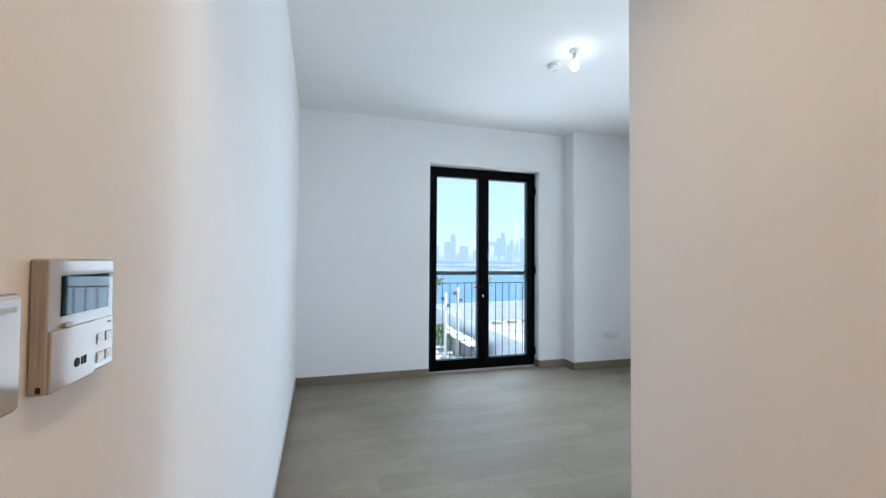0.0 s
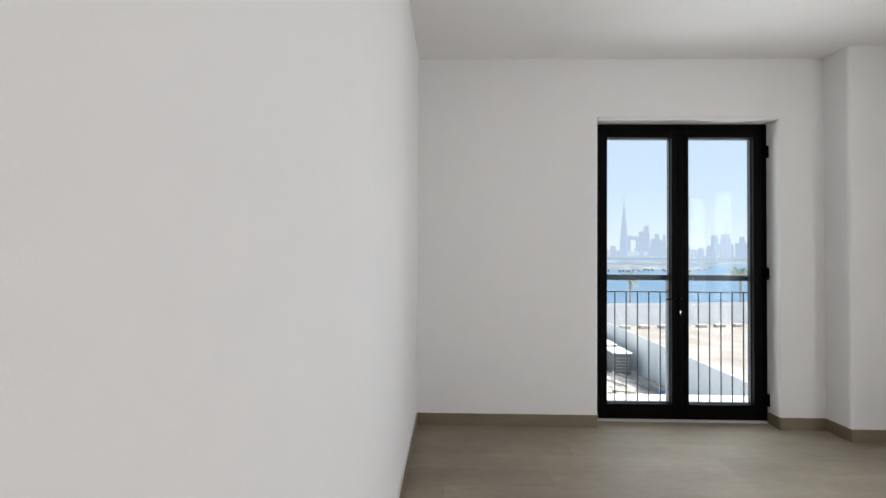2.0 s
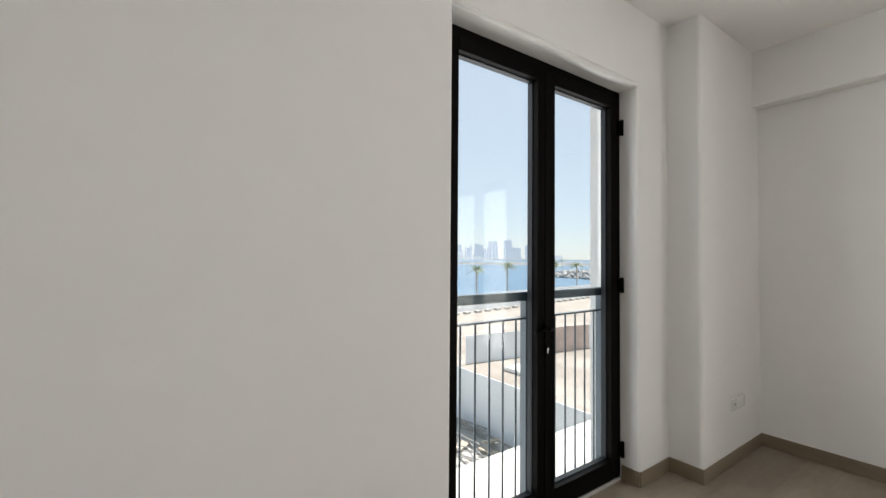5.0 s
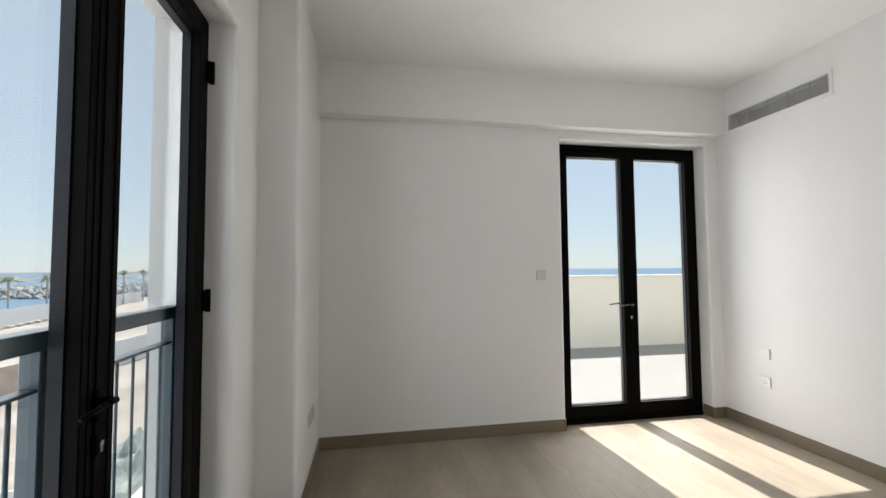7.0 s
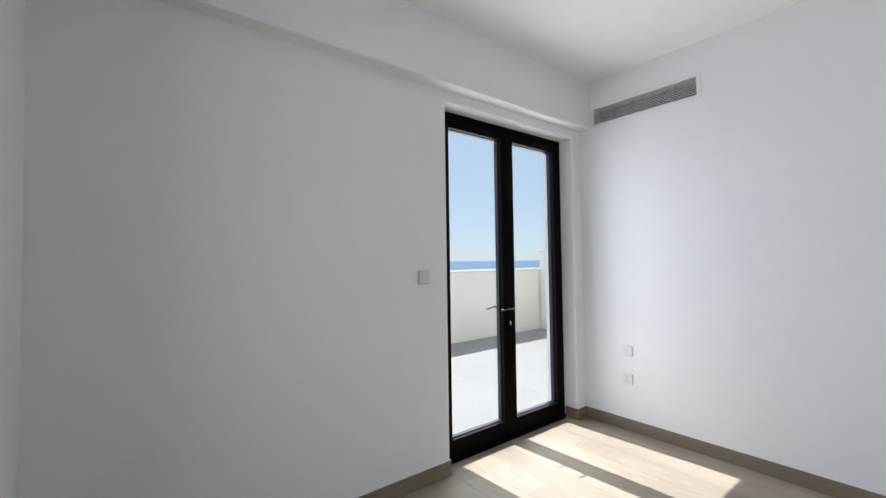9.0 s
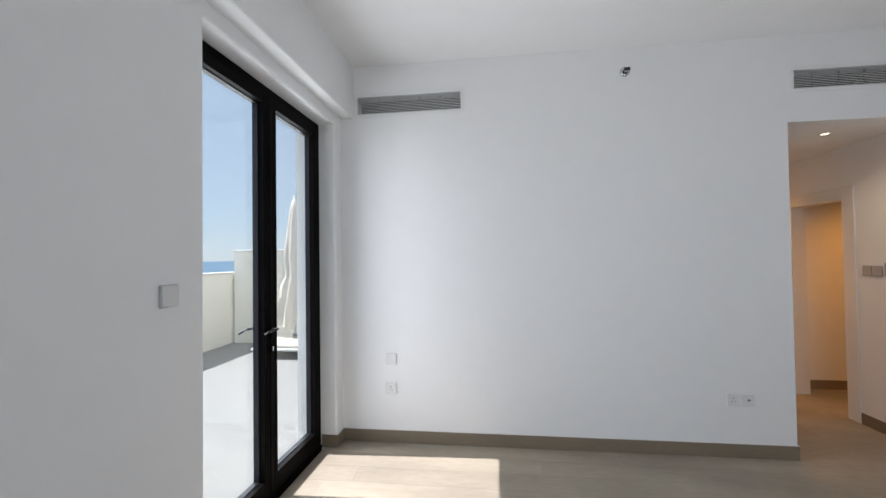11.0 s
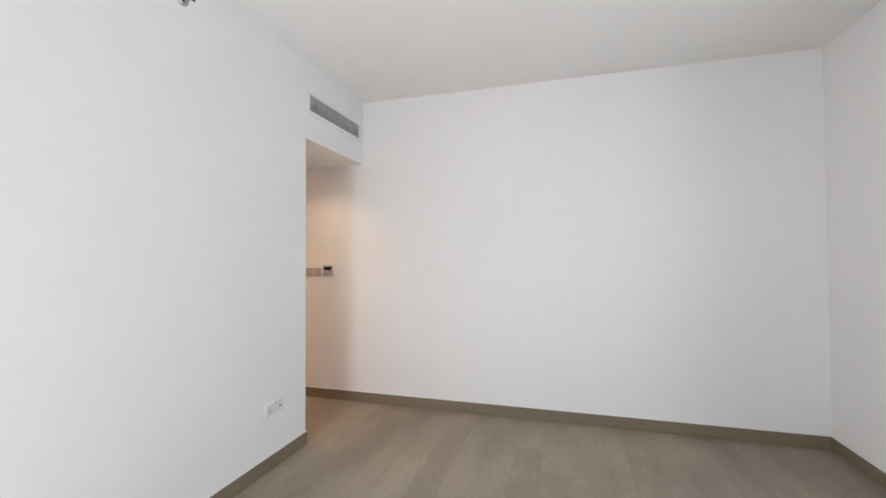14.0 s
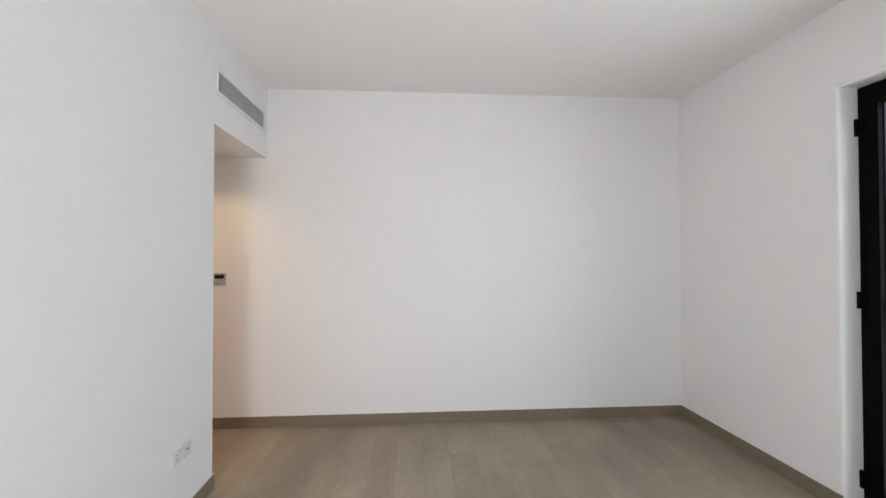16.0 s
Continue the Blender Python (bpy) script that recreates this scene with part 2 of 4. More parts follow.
def structure(name, bm, mat, label, category, smooth=False):
    return tagged(make(name, bm, mat, smooth), label, category, kind="structure")


def pierced(u, v, holes, place, thick, bevel=0.018):
    """A slab over the breaks u and v, without the cells of holes; place(u, v, depth) gives the corner."""
    bm = bmesh.new()
    at = {}

    def vert(i, j, k):
        if (i, j, k) not in at:
            at[i, j, k] = bm.verts.new(place(u[i], v[j], k * thick))
        return at[i, j, k]

    cells = {(i, j) for i in range(len(u) - 1) for j in range(len(v) - 1)} - set(holes)
    for i, j in cells:
        for k in (0, 1):
            bm.faces.new([vert(a, b, k) for a, b in ((i, j), (i + 1, j), (i + 1, j + 1), (i, j + 1))])
        for di, dj, p, q in ((-1, 0, (i, j), (i, j + 1)), (1, 0, (i + 1, j), (i + 1, j + 1)), (0, -1, (i, j), (i + 1, j)), (0, 1, (i, j + 1), (i + 1, j + 1))):
            if (i + di, j + dj) not in cells:
                bm.faces.new((vert(*p, 0), vert(*q, 0), vert(*q, 1), vert(*p, 1)))
    bmesh.ops.recalc_face_normals(bm, faces=bm.faces[:])
    if bevel:
        rim = []
        for i, j in holes:
            for p, q, n in (((i, j), (i, j + 1), (i - 1, j)), ((i + 1, j), (i + 1, j + 1), (i + 1, j)), ((i, j + 1), (i + 1, j + 1), (i, j + 1))):
                if n in cells:
                    e = bm.edges.get((at[(*p, 0)], at[(*q, 0)]))
                    if e:
                        rim.append(e)
        bmesh.ops.bevel(bm, geom=rim, offset=bevel, segments=4, profile=0.5, affect="EDGES")
    return bm


# ---- the room's shell ----
RX, RY, RZ = 4.315, 3.858, 3.03          # room: west wall x 0, south wall y 0
CX, CZ = 0.978, 2.40                    # corridor width and height
D1 = (1.487, 2.956, 2.53)                # north door opening
D2 = (0.135, 1.597, 2.53)              # east door opening

structure("wall_west", pierced([-3.0, -1.58, -0.725, RY + 0.35], [0, 2.04, RZ], [(1, 0)], lambda u, v, d: (-d, u, v), 0.12, 0),
          PAINT, "plain white painted wall with an open doorway", "wall")
structure("wall_north", pierced([0, D1[0], D1[1], RX + 0.4], [-0.4, -0.03, D1[2], RZ + 0.3], [(1, 1)], lambda u, v, d: (u, RY + d, v), 0.35),
          PAINT, "white painted wall round a glazed double door", "wall")
structure("wall_east", pierced([-0.25, D2[0], D2[1], RY], [-0.4, -0.03, D2[2], RZ + 0.3], [(1, 1)], lambda u, v, d: (RX + d, u, v), 0.32),
          PAINT, "white painted wall round a glazed terrace door", "wall")
structure("wall_south", pierced([CX, 3.326, 4.169, RX], [0, 2.638, 2.776, RZ], [(1, 1)], lambda u, v, d: (u, -d, v), 0.12, 0),
          PAINT, "plain white painted wall with an air grille opening", "wall")
structure("wall_corridor_header", pierced([0, 0.10, 0.930, CX], [CZ, 2.638, 2.770, RZ], [(1, 1)], lambda u, v, d: (u, -d, v), 0.12, 0),
          PAINT, "white bulkhead above the corridor opening", "wall")
structure("wall_corridor_side", boxed(CX, CX + 0.12, -3.0, -0.12, 0, CZ + 0.3), PAINT, "white painted corridor side wall", "wall")
structure("wall_corridor_end", boxed(-0.12, CX + 0.12, -3.12, -3.0, 0, CZ + 0.3), PAINT, "white painted wall closing the corridor", "wall")
structure("pillar", edge_rounded((3.325, RX, 3.645, RY, 0, RZ), lambda v: v.x < 3.33 and v.y < 3.65, 0.022), PAINT, "white painted square pillar beside the door", "pillar")
structure("beam", edge_rounded((4.203, RX, 0, 3.645, 2.608, RZ), lambda v: v.x < 4.21 and v.z < 2.61, 0.012), PAINT, "white painted downstand beam above the terrace door", "beam")


def sagging_lip():
    """Uneven hand-plastered edge under the north lintel, hanging lowest right of its middle."""
    bm, rows = bmesh.new(), []
    for k in range(29):
        u = D1[0] + 0.001 + (D1[1] - D1[0] - 0.002) * k / 28
        z = D1[2] + 0.004 - 0.026 * math.exp(-((u - 2.55) / 0.27) ** 2) - 0.006 * math.exp(-((u - 2.0) / 0.2) ** 2)
        rows.append([bm.verts.new((u, RY + y, h)) for y, h in ((-0.0015, D1[2] + 0.022), (-0.0015, z + 0.008), (0.004, z + 0.001), (0.012, z), (0.085, D1[2] + 0.003), (0.085, D1[2] + 0.022))])
    for p, q in zip(rows, rows[1:]):
        for j in range(6):
            bm.faces.new((p[j], p[(j + 1) % 6], q[(j + 1) % 6], q[j]))
    bm.faces.new(rows[0])
    bm.faces.new(rows[-1][::-1])
    structure("trim", bm, PAINT, "uneven white plaster edge under the lintel", "plaster edge", True)


sagging_lip()
structure("ceiling", boxed(0, RX, 0, RY, RZ, RZ + 0.25), CEIL, "smooth white painted ceiling", "ceiling")
structure("ceiling_corridor", boxed(0, CX, -3.0, -0.12, CZ, CZ + 0.1), CEIL, "low white corridor ceiling", "ceiling")
structure("roof_slab", boxed(-2.2, RX + 0.32, -3.2, RY + 0.35, RZ + 0.3, RZ + 0.55), FACADE, "white rendered roof slab", "roof")
structure("wall_outer_west", boxed(-2.2, -1.95, -3.2, RY + 0.35, -0.4, RZ + 0.3), FACADE, "white rendered outer wall", "wall")
structure("wall_outer_south", boxed(-1.95, RX + 0.32, -3.45, -3.2, -0.4, RZ + 0.3), FACADE, "white rendered outer wall", "wall")
# small vestibule behind the open doorway
structure("wall_vestibule_south", boxed(-1.6, -0.12, -1.80, -1.68, 0, 2.3), PAINT, "white wall in warm lamplight", "wall")
structure("wall_vestibule_west", boxed(-1.72, -1.6, -1.80, 0.0, 0, 2.3), PAINT, "white wall in warm lamplight", "wall")
structure("wall_vestibule_north", boxed(-1.6, -0.12, -0.55, -0.43, 0, 2.3), PAINT, "white wall in warm lamplight", "wall")
structure("ceiling_vestibule", boxed(-1.6, -0.12, -1.68, -0.55, 2.2, 2.3), CEIL, "low white ceiling in warm lamplight", "ceiling")

floor = structure("floor", boxed(-1.7, RX + 0.1, -3.0, RY + 0.13, -0.12, -0.004), JOINT, "grey oak plank floor", "floor")


def baseboard(x0, x1, y0, y1):
    b = structure("baseboard", boxed(x0, x1, y0, y1, 0, 0.098, bevel=0.002, seg=1), SKIRT, "taupe wood-look skirting along the wall", "baseboard")
    g = 0.0025
    part("sealant_bead", boxed(x0 + g, x1 - g, y0 + g, y1 - g, 0.0965, 0.103), TRIMW, b, "thin white sealant bead")


B = 0.011
baseboard(0, B, -0.72, RY)
baseboard(B, D1[0], RY - B, RY)
baseboard(D1[1], 3.325 - B, RY - B, RY)
baseboard(3.325 - B, 3.33, 3.645 - B, RY)
baseboard(3.325, RX, 3.645 - B, 3.645)
baseboard(RX - B, RX, D2[1], 3.645 - B)
baseboard(RX - B, RX, B, D2[0])
baseboard(CX, RX, 0, B)
baseboard(CX - B, CX, -3.0, B)
baseboard(0, B, -3.0, -1.58)
baseboard(-1.6, -0.12, -1.68, -1.68 + B)
baseboard(D1[1] - 0.006, D1[1] + 0.002, RY, 3.976)
baseboard(RX, 4.438, D2[0] - 0.003, D2[0] + 0.006)


# ---- glazed double doors ----
def double_door(name, width, height, label, hinged, metal=None):
    """Built in the plane y = 0 (room at -y), x from 0 to width; hinged shows its hinges on the room side."""
    door = holder(name, 0, 0, 0, label, "door", kind="structure")
    metal = metal or FRAME
    fw, dep, st = 0.052, 0.075, 0.061
    mid = width / 2
    frame_bm = bmesh.new()
    box(frame_bm, 0, fw, 0, dep, 0.02, height, 0.003, 1)
    box(frame_bm, width - fw, width, 0, dep, 0.02, height, 0.003, 1)
    box(frame_bm, fw, width - fw, 0.001, dep - 0.001, height - fw, height, 0.003, 1)
    box(frame_bm, fw, width - fw, 0.001, dep - 0.001, 0.021, 0.05, 0.003, 1)
    part("frame", frame_bm, FRAME, door, "black aluminium outer frame")
    for side, (x0, x1) in enumerate(((fw + 0.004, mid - 0.002), (mid + 0.002, width - fw - 0.004))):
        leaf = bmesh.new()
        z0, z1 = 0.042, height - fw - 0.004
        inner = 0.069
        a, b = (st, inner) if side == 0 else (inner, st)
        for dims in ((x0, x0 + a, z0, z1), (x1 - b, x1, z0, z1), (x0 + a, x1 - b, z0, z0 + 0.108), (x0 + a, x1 - b, z1 - 0.062, z1)):
            box(leaf, dims[0], dims[1], -0.012, 0.062, dims[2], dims[3], 0.003, 1)
        leaf_ob = part("leaf", leaf, FRAME, door, "black aluminium door leaf")
        bead = bmesh.new()
        gx0, gx1, gz0, gz1 = x0 + a, x1 - b, z0 + 0.108, z1 - 0.062
        w = 0.005
        for dims in ((gx0, gx0 + w, gz0, gz1), (gx1 - w, gx1, gz0, gz1), (gx0 + w, gx1 - w, gz0, gz0 + w), (gx0 + w, gx1 - w, gz1 - w, gz1)):
            box(bead, dims[0], dims[1], 0.026, 0.060, dims[2], dims[3])
        part("glazing_bead", bead, GASKET, leaf_ob, "dark glazing bead")
        pane = part("pane", boxed(gx0 + 0.003, gx1 - 0.003, 0.044, 0.052, gz0 + 0.003, gz1 - 0.003), GLASS, leaf_ob, "clear glass pane")
        pane.visible_shadow = False
        hx = 0.0 if side == 0 else width
        for hz in (0.20, 1.257, height - 0.24) if hinged else ():
            hinge = bmesh.new()
            tube(hinge, (hx + (0.012 if side == 0 else -0.012), -0.022, hz - 0.05), (hx + (0.012 if side == 0 else -0.012), -0.022, hz + 0.05), 0.011)
            box(hinge, hx - (0.0 if side == 0 else 0.04), hx + (0.04 if side == 0 else 0.0), -0.02, -0.001, hz - 0.045, hz + 0.045, 0.003, 1)
            part("hinge", hinge, FRAME, door, "black door hinge", smooth=False)
    part("meeting_strip", boxed(mid - 0.018, mid + 0.018, -0.0165, -0.0122, 0.04, height - fw - 0.006, bevel=0.003, seg=1), FRAME, door, "raised meeting strip")
    for rx in (mid - 0.046, mid + 0.040):
        part("stile_rib", boxed(rx, rx + 0.006, -0.0155, -0.0122, 0.06, height - fw - 0.012, bevel=0.001, seg=1), FRAME, door, "narrow raised rib")
    lx, d = mid - 0.010, -1
    plate = boxed(lx - 0.015, lx + 0.015, -0.026, -0.0168, 0.99, 1.075, bevel=0.004)
    lever = part("lever_handle", plate, FRAME, door, "dark lever handle")
    arm = bmesh.new()
    tube(arm, (lx, -0.02, 1.045), (lx, -0.06, 1.045), 0.009)
    tube(arm, (lx, -0.06, 1.045), (lx + d * 0.05, -0.066, 1.049), 0.009, 0.008)
    tube(arm, (lx + d * 0.05, -0.066, 1.049), (lx + d * 0.135, -0.06, 1.038), 0.008, 0.006)
    part("lever", arm, metal, lever, "dark lever", smooth=True)
    if metal is not FRAME:
        outer = tube(bmesh.new(), (lx, 0.058, 1.045), (lx, 0.105, 1.045), 0.009)
        tube(outer, (lx, 0.105, 1.045), (lx + d * 0.05, 0.111, 1.049), 0.009, 0.008)
        tube(outer, (lx + d * 0.05, 0.111, 1.049), (lx + d * 0.135, 0.105, 1.036), 0.008, 0.006)
        part("outer_lever", outer, metal, lever, "dark outer lever", smooth=True)
    cyl = boxed(lx - 0.012, lx + 0.012, -0.024, -0.0168, 0.90, 0.96, bevel=0.003)
    esc = part("keyhole_plate", cyl, FRAME, door, "black escutcheon")
    tube_bm = tube(bmesh.new(), (lx, -0.031, 0.934), (lx, -0.022, 0.934), 0.008)
    box(tube_bm, lx - 0.0045, lx + 0.0045, -0.030, -0.022, 0.912, 0.934)
    part("lock_cylinder", tube_bm, CHROME, esc, "steel lock cylinder")
    return door


door_n = double_door("door_1", D1[1] - D1[0] - 0.004, D1[2] - 0.003, "black aluminium glazed double door to a balcony rail, closed", True)
door_n.matrix_basis = pose(D1[0] + 0.002, 3.983, 0)
door_e = double_door("door_2", D2[1] - D2[0] - 0.004, D2[2] - 0.003, "black aluminium glazed double door to the terrace, closed", False, DARKMETAL)
door_e.matrix_basis = pose(4.445, D2[1] - 0.002, 0, 0, 0, -90)

# pale thresholds outside the two doors
structure("door_sill", boxed(D1[0], D1[1], 3.976, 4.064, -0.1, 0.0195, bevel=0.002, seg=1), CONCRETE, "pale sill strip under the door frame", "sill")
structure("door_sill", boxed(4.438, 4.526, D2[0], D2[1], -0.1, 0.0195, bevel=0.002, seg=1), FRAME, "dark sill strip under the door frame", "sill")
structure("threshold", boxed(D1[0], D1[1], 4.068, RY + 0.35, -0.4, -0.035), FACADE, "white rendered door sill", "sill")
structure("threshold", boxed(4.530, RX + 0.32, D2[0], D2[1], -0.4, -0.035), FACADE, "white rendered door sill", "sill")
structure("cornice_ledge", boxed(-2.0, 7.8, RY + 0.35, 4.72, -0.35, -0.01, bevel=0.01), FACADE, "white rendered ledge below the balcony rail", "ledge")


# ---- balcony rail ----
def balcony_rail():
    y, x0, x1 = 4.10, D1[0] + 0.004, D1[1] - 0.004
    rail = holder("balcony_rail", x0, y, -0.035, "blue-grey painted steel balustrade outside the door", "railing")
    part("handrail", boxed(x0, x1, y - 0.03, y + 0.03, 1.188, 1.238, bevel=0.004), RAIL, rail)
    part("upper_rail", boxed(x0 + 0.05, x1 - 0.05, y - 0.02, y + 0.02, 1.083, 1.093, bevel=0.002, seg=1), RAIL, rail)
    part("bottom_rail", boxed(x0 + 0.05, x1 - 0.05, y - 0.02, y + 0.02, 0.06, 0.07, bevel=0.002, seg=1), RAIL, rail)
    for pa, pb in ((x0, x0 + 0.049), (2.173, 2.233), (x1 - 0.062, x1)):
        part("post", boxed(pa, pb, y - 0.025, y + 0.025, -0.035, 1.188, bevel=0.003, seg=1), RAIL, rail)
    for start, gap in ((1.623, 0.0985), (2.349, 0.0975)):
        for k in range(6):
            bx = start + gap * k
            part("baluster", tube(bmesh.new(), (bx, y, 0.068), (bx, y, 1.085), 0.0055, n=8), RAIL, rail, smooth=True)


balcony_rail()


# ---- wall fittings ----
def plate_socket(name, label, category, w=0.086, kind="socket", body=None):
    """Built on the plane y = 0 facing +y, centred on the origin."""
    ob = holder(name, 0, 0, 0, label, category)
    part("plate", boxed(-w / 2, w / 2, 0, 0.009, -0.043, 0.043, bevel=0.0035, seg=3), body or PLASTIC, ob, "glossy plate")
    if kind == "socket":
        holes = bmesh.new()
        box(holes, -0.003, 0.003, 0.0085, 0.0096, 0.006, 0.015)
        box(holes, -0.015, -0.007, 0.0085, 0.0098, -0.014, -0.009)
        box(holes, 0.007, 0.015, 0.0085, 0.0098, -0.014, -0.009)
        part("pin_slots", holes, DARKHOLE, ob, "dark pin slots")
        part("rocker", boxed(-0.034, -0.022, 0.009, 0.012, 0.012, 0.030, bevel=0.001, seg=1), PLASTIC, ob, "small white rocker")
    elif kind == "slab":
        part("rocker", boxed(-w / 2 + 0.002, w / 2 - 0.002, 0.0095, 0.017, -0.041, 0.041, bevel=0.003), PALEPL, ob, "full-width pale grey rocker")
    elif kind == "touch":
        part("face", boxed(-w / 2 + 0.003, w / 2 - 0.003, 0.0088, 0.0102, -0.040, 0.040, bevel=0.0006, seg=1), CTRL, ob, "glossy touch face")
        part("mark", boxed(-w / 2 + 0.008, -w / 2 + 0.026, 0.0100, 0.0106, 0.030, 0.034), GREYPL, ob, "small pale maker's mark")
    elif kind == "data":
        part("jack", boxed(-0.012, 0.012, 0.0088, 0.0105, -0.010, 0.010, bevel=0.001, seg=1), GREYPL, ob, "grey jack shutter")
        part("mark", boxed(-0.006, 0.006, 0.0102, 0.0112, -0.004, 0.003), DARKHOLE, ob, "dark jack opening")
    elif kind == "double":
        for s in (-1, 1):
            part("module", boxed(s * w / 4 - 0.027, s * w / 4 + 0.027, 0.009, 0.011, -0.028, 0.028, bevel=0.002, seg=1), PLASTIC, ob, "white insert")
    return ob


def on_wall(ob, x, y, z, turn):
    ob.matrix_basis = pose(x, y, z, 0, 0, turn)


on_wall(plate_socket("wall_socket", "white plastic power socket above the skirting", "socket"), 1.392, 0, 0.412, 0)
on_wall(plate_socket("data_socket", "white plastic data socket beside a power socket", "socket", kind="data"), 1.290, 0, 0.412, 0)
on_wall(plate_socket("wall_switch", "blank white plate above a power socket", "switch", kind="blank"), 3.912, 0, 0.660, 0)
on_wall(plate_socket("wall_socket", "white plastic power socket under a switch plate", "socket"), 3.915, 0, 0.428, 0)
on_wall(plate_socket("light_switch", "single pale grey light switch beside the terrace door", "switch", kind="slab", body=GREYPL), RX, 1.80, 1.331, 90)
on_wall(plate_socket("wall_socket", "white power socket low on the pillar", "socket", kind="data"), 3.803, 3.645, 0.414, 180)
on_wall(plate_socket("double_socket", "wide white double socket low on the pillar", "socket", w=0.146, kind="double"), 3.922, 3.645, 0.414, 180)


def air_grille(x0, x1, z0, z1, name, label):
    g = holder(name, (x0 + x1) / 2, 0, z0, label, "air grille", group="wall air grilles")
    rim = bmesh.new()
    f = 0.026
    for a, b, c, d in ((x0 - f, x1 + f, z1, z1 + f), (x0 - f, x1 + f, z0 - f, z0), (x0 - f, x0, z0, z1), (x1, x1 + f, z0, z1)):
        box(rim, a, b, -0.002, 0.006, c, d, 0.0015, 1)
    part("frame", rim, GRILLE, g, "white flange frame")
    part("duct", boxed(x0 - 0.01, x1 + 0.01, -0.117, -0.10, z0 - 0.01, z1 + 0.01), DUCT, g, "dark duct behind the slats")
    n = 11
    slat = None
    for k in range(n):
        zc = z0 + (z1 - z0) * (k + 0.5) / n
        if slat is None:
            bm = boxed(x0, x1, -0.016, 0.004, -0.0019, 0.0019)
            bmesh.ops.rotate(bm, verts=bm.verts[:], cent=(0, 0, 0), matrix=Matrix.Rotation(radians(-18), 3, "X"))
            slat = part("slat", bm, SLAT, g)
            slat.location.z += zc
        else:
            s = slat.copy()
            scene.collection.objects.link(s)
            s.location.z += zc - (z0 + (z1 - z0) * 0.5 / n)
    for k in range(1, 5):
        mx = x0 + (x1 - x0) * k / 5
        part("mullion", boxed(mx - 0.0015, mx + 0.0015, -0.060, -0.045, z0, z1), DUCT, g)


air_grille(3.326, 4.169, 2.638, 2.776, "air_grille", "long white air-conditioning grille with grey slats near the beam")
air_grille(0.10, 0.930, 2.638, 2.770, "air_grille", "long white air-conditioning grille with grey slats above the corridor")


def sprinkler():
    s = holder("sprinkler", 2.082, 0, 2.843, "chrome sidewall fire sprinkler high on the wall", "sprinkler")
    turn = Matrix.Translation((2.082, 0, 2.843)) @ Matrix.Rotation(radians(-90), 4, "X")
    part("escutcheon", lathe(bmesh.new(), [(0.036, 0), (0.036, 0.004), (0.030, 0.012), (0.016, 0.014), (0.016, 0.006)], m=turn), CHROME, s, "round chrome cover", True)
    part("body", lathe(bmesh.new(), [(0.012, 0.006), (0.012, 0.030), (0.008, 0.034), (0.008, 0.05)], m=turn), CHROME, s, "", True)
    arms = bmesh.new()
    box(arms, 2.067, 2.071, 0.028, 0.062, 2.839, 2.847)
    box(arms, 2.093, 2.097, 0.028, 0.062, 2.839, 2.847)
    box(arms, 2.060, 2.104, 0.060, 0.063, 2.828, 2.852)
    part("deflector", arms, DARKMETAL, s, "dark deflector")


sprinkler()


def bulb_lamp():
    b = holder("ceiling_bulb", 2.12, 1.885, RZ, "bare lit bulb in a white ceiling lampholder", "ceiling lamp")
    base = Matrix.Translation((2.12, 1.885, RZ)) @ Matrix.Rotation(math.pi, 4, "X")
    part("rose", lathe(bmesh.new(), [(0.042, 0), (0.042, 0.010), (0.034, 0.020), (0.02, 0.022)], m=base), PLASTIC, b, "white ceiling rose", True)
    part("holder", lathe(bmesh.new(), [(0.018, 0.02), (0.020, 0.03), (0.020, 0.075), (0.017, 0.08)], m=base), PLASTIC, b, "white lampholder", True)
    part("bulb", lathe(bmesh.new(), [(0.013, 0.078), (0.016, 0.088), (0.028, 0.108), (0.032, 0.128), (0.027, 0.148), (0.014, 0.159), (0.002, 0.161)], m=base), BULB, b, "glowing bulb", True)
    d = holder("smoke_detector", 2.10, 2.15, RZ, "round white smoke detector on the ceiling", "detector")
    base = Matrix.Translation((2.10, 2.15, RZ)) @ Matrix.Rotation(math.pi, 4, "X")
    part("base", lathe(bmesh.new(), [(0.054, 0), (0.054, 0.014), (0.050, 0.018)], 28, base), PLASTIC, d, "", True)
    part("cap", lathe(bmesh.new(), [(0.044, 0.022), (0.044, 0.034), (0.034, 0.042), (0.012, 0.045)], 28, base), PLASTIC, d, "white vented cap", True)
    part("vent", lathe(bmesh.new(), [(0.038, 0.017), (0.038, 0.023)], 28, base), DARKHOLE, d, "dark vent ring")


bulb_lamp()


def downlight(x, y, z):
    d = holder("downlight", x, y, z, "round recessed warm white downlight in the ceiling", "downlight", group="downlights")
    base = Matrix.Translation((x, y, z)) @ Matrix.Rotation(math.pi, 4, "X")
    part("trim", lathe(bmesh.new(), [(0.042, 0), (0.041, 0.005), (0.028, 0.006), (0.026, 0.001)], 28, base), TRIMW, d, "white trim ring", True)
    part("lens", lathe(bmesh.new(), [(0.024, 0.0015), (0.024, 0.0035)], 28, base), WARM, d, "glowing lens")


downlight(0.47, -0.37, CZ)
downlight(0.47, -1.75, CZ)
downlight(-0.75, -1.1, 2.2)


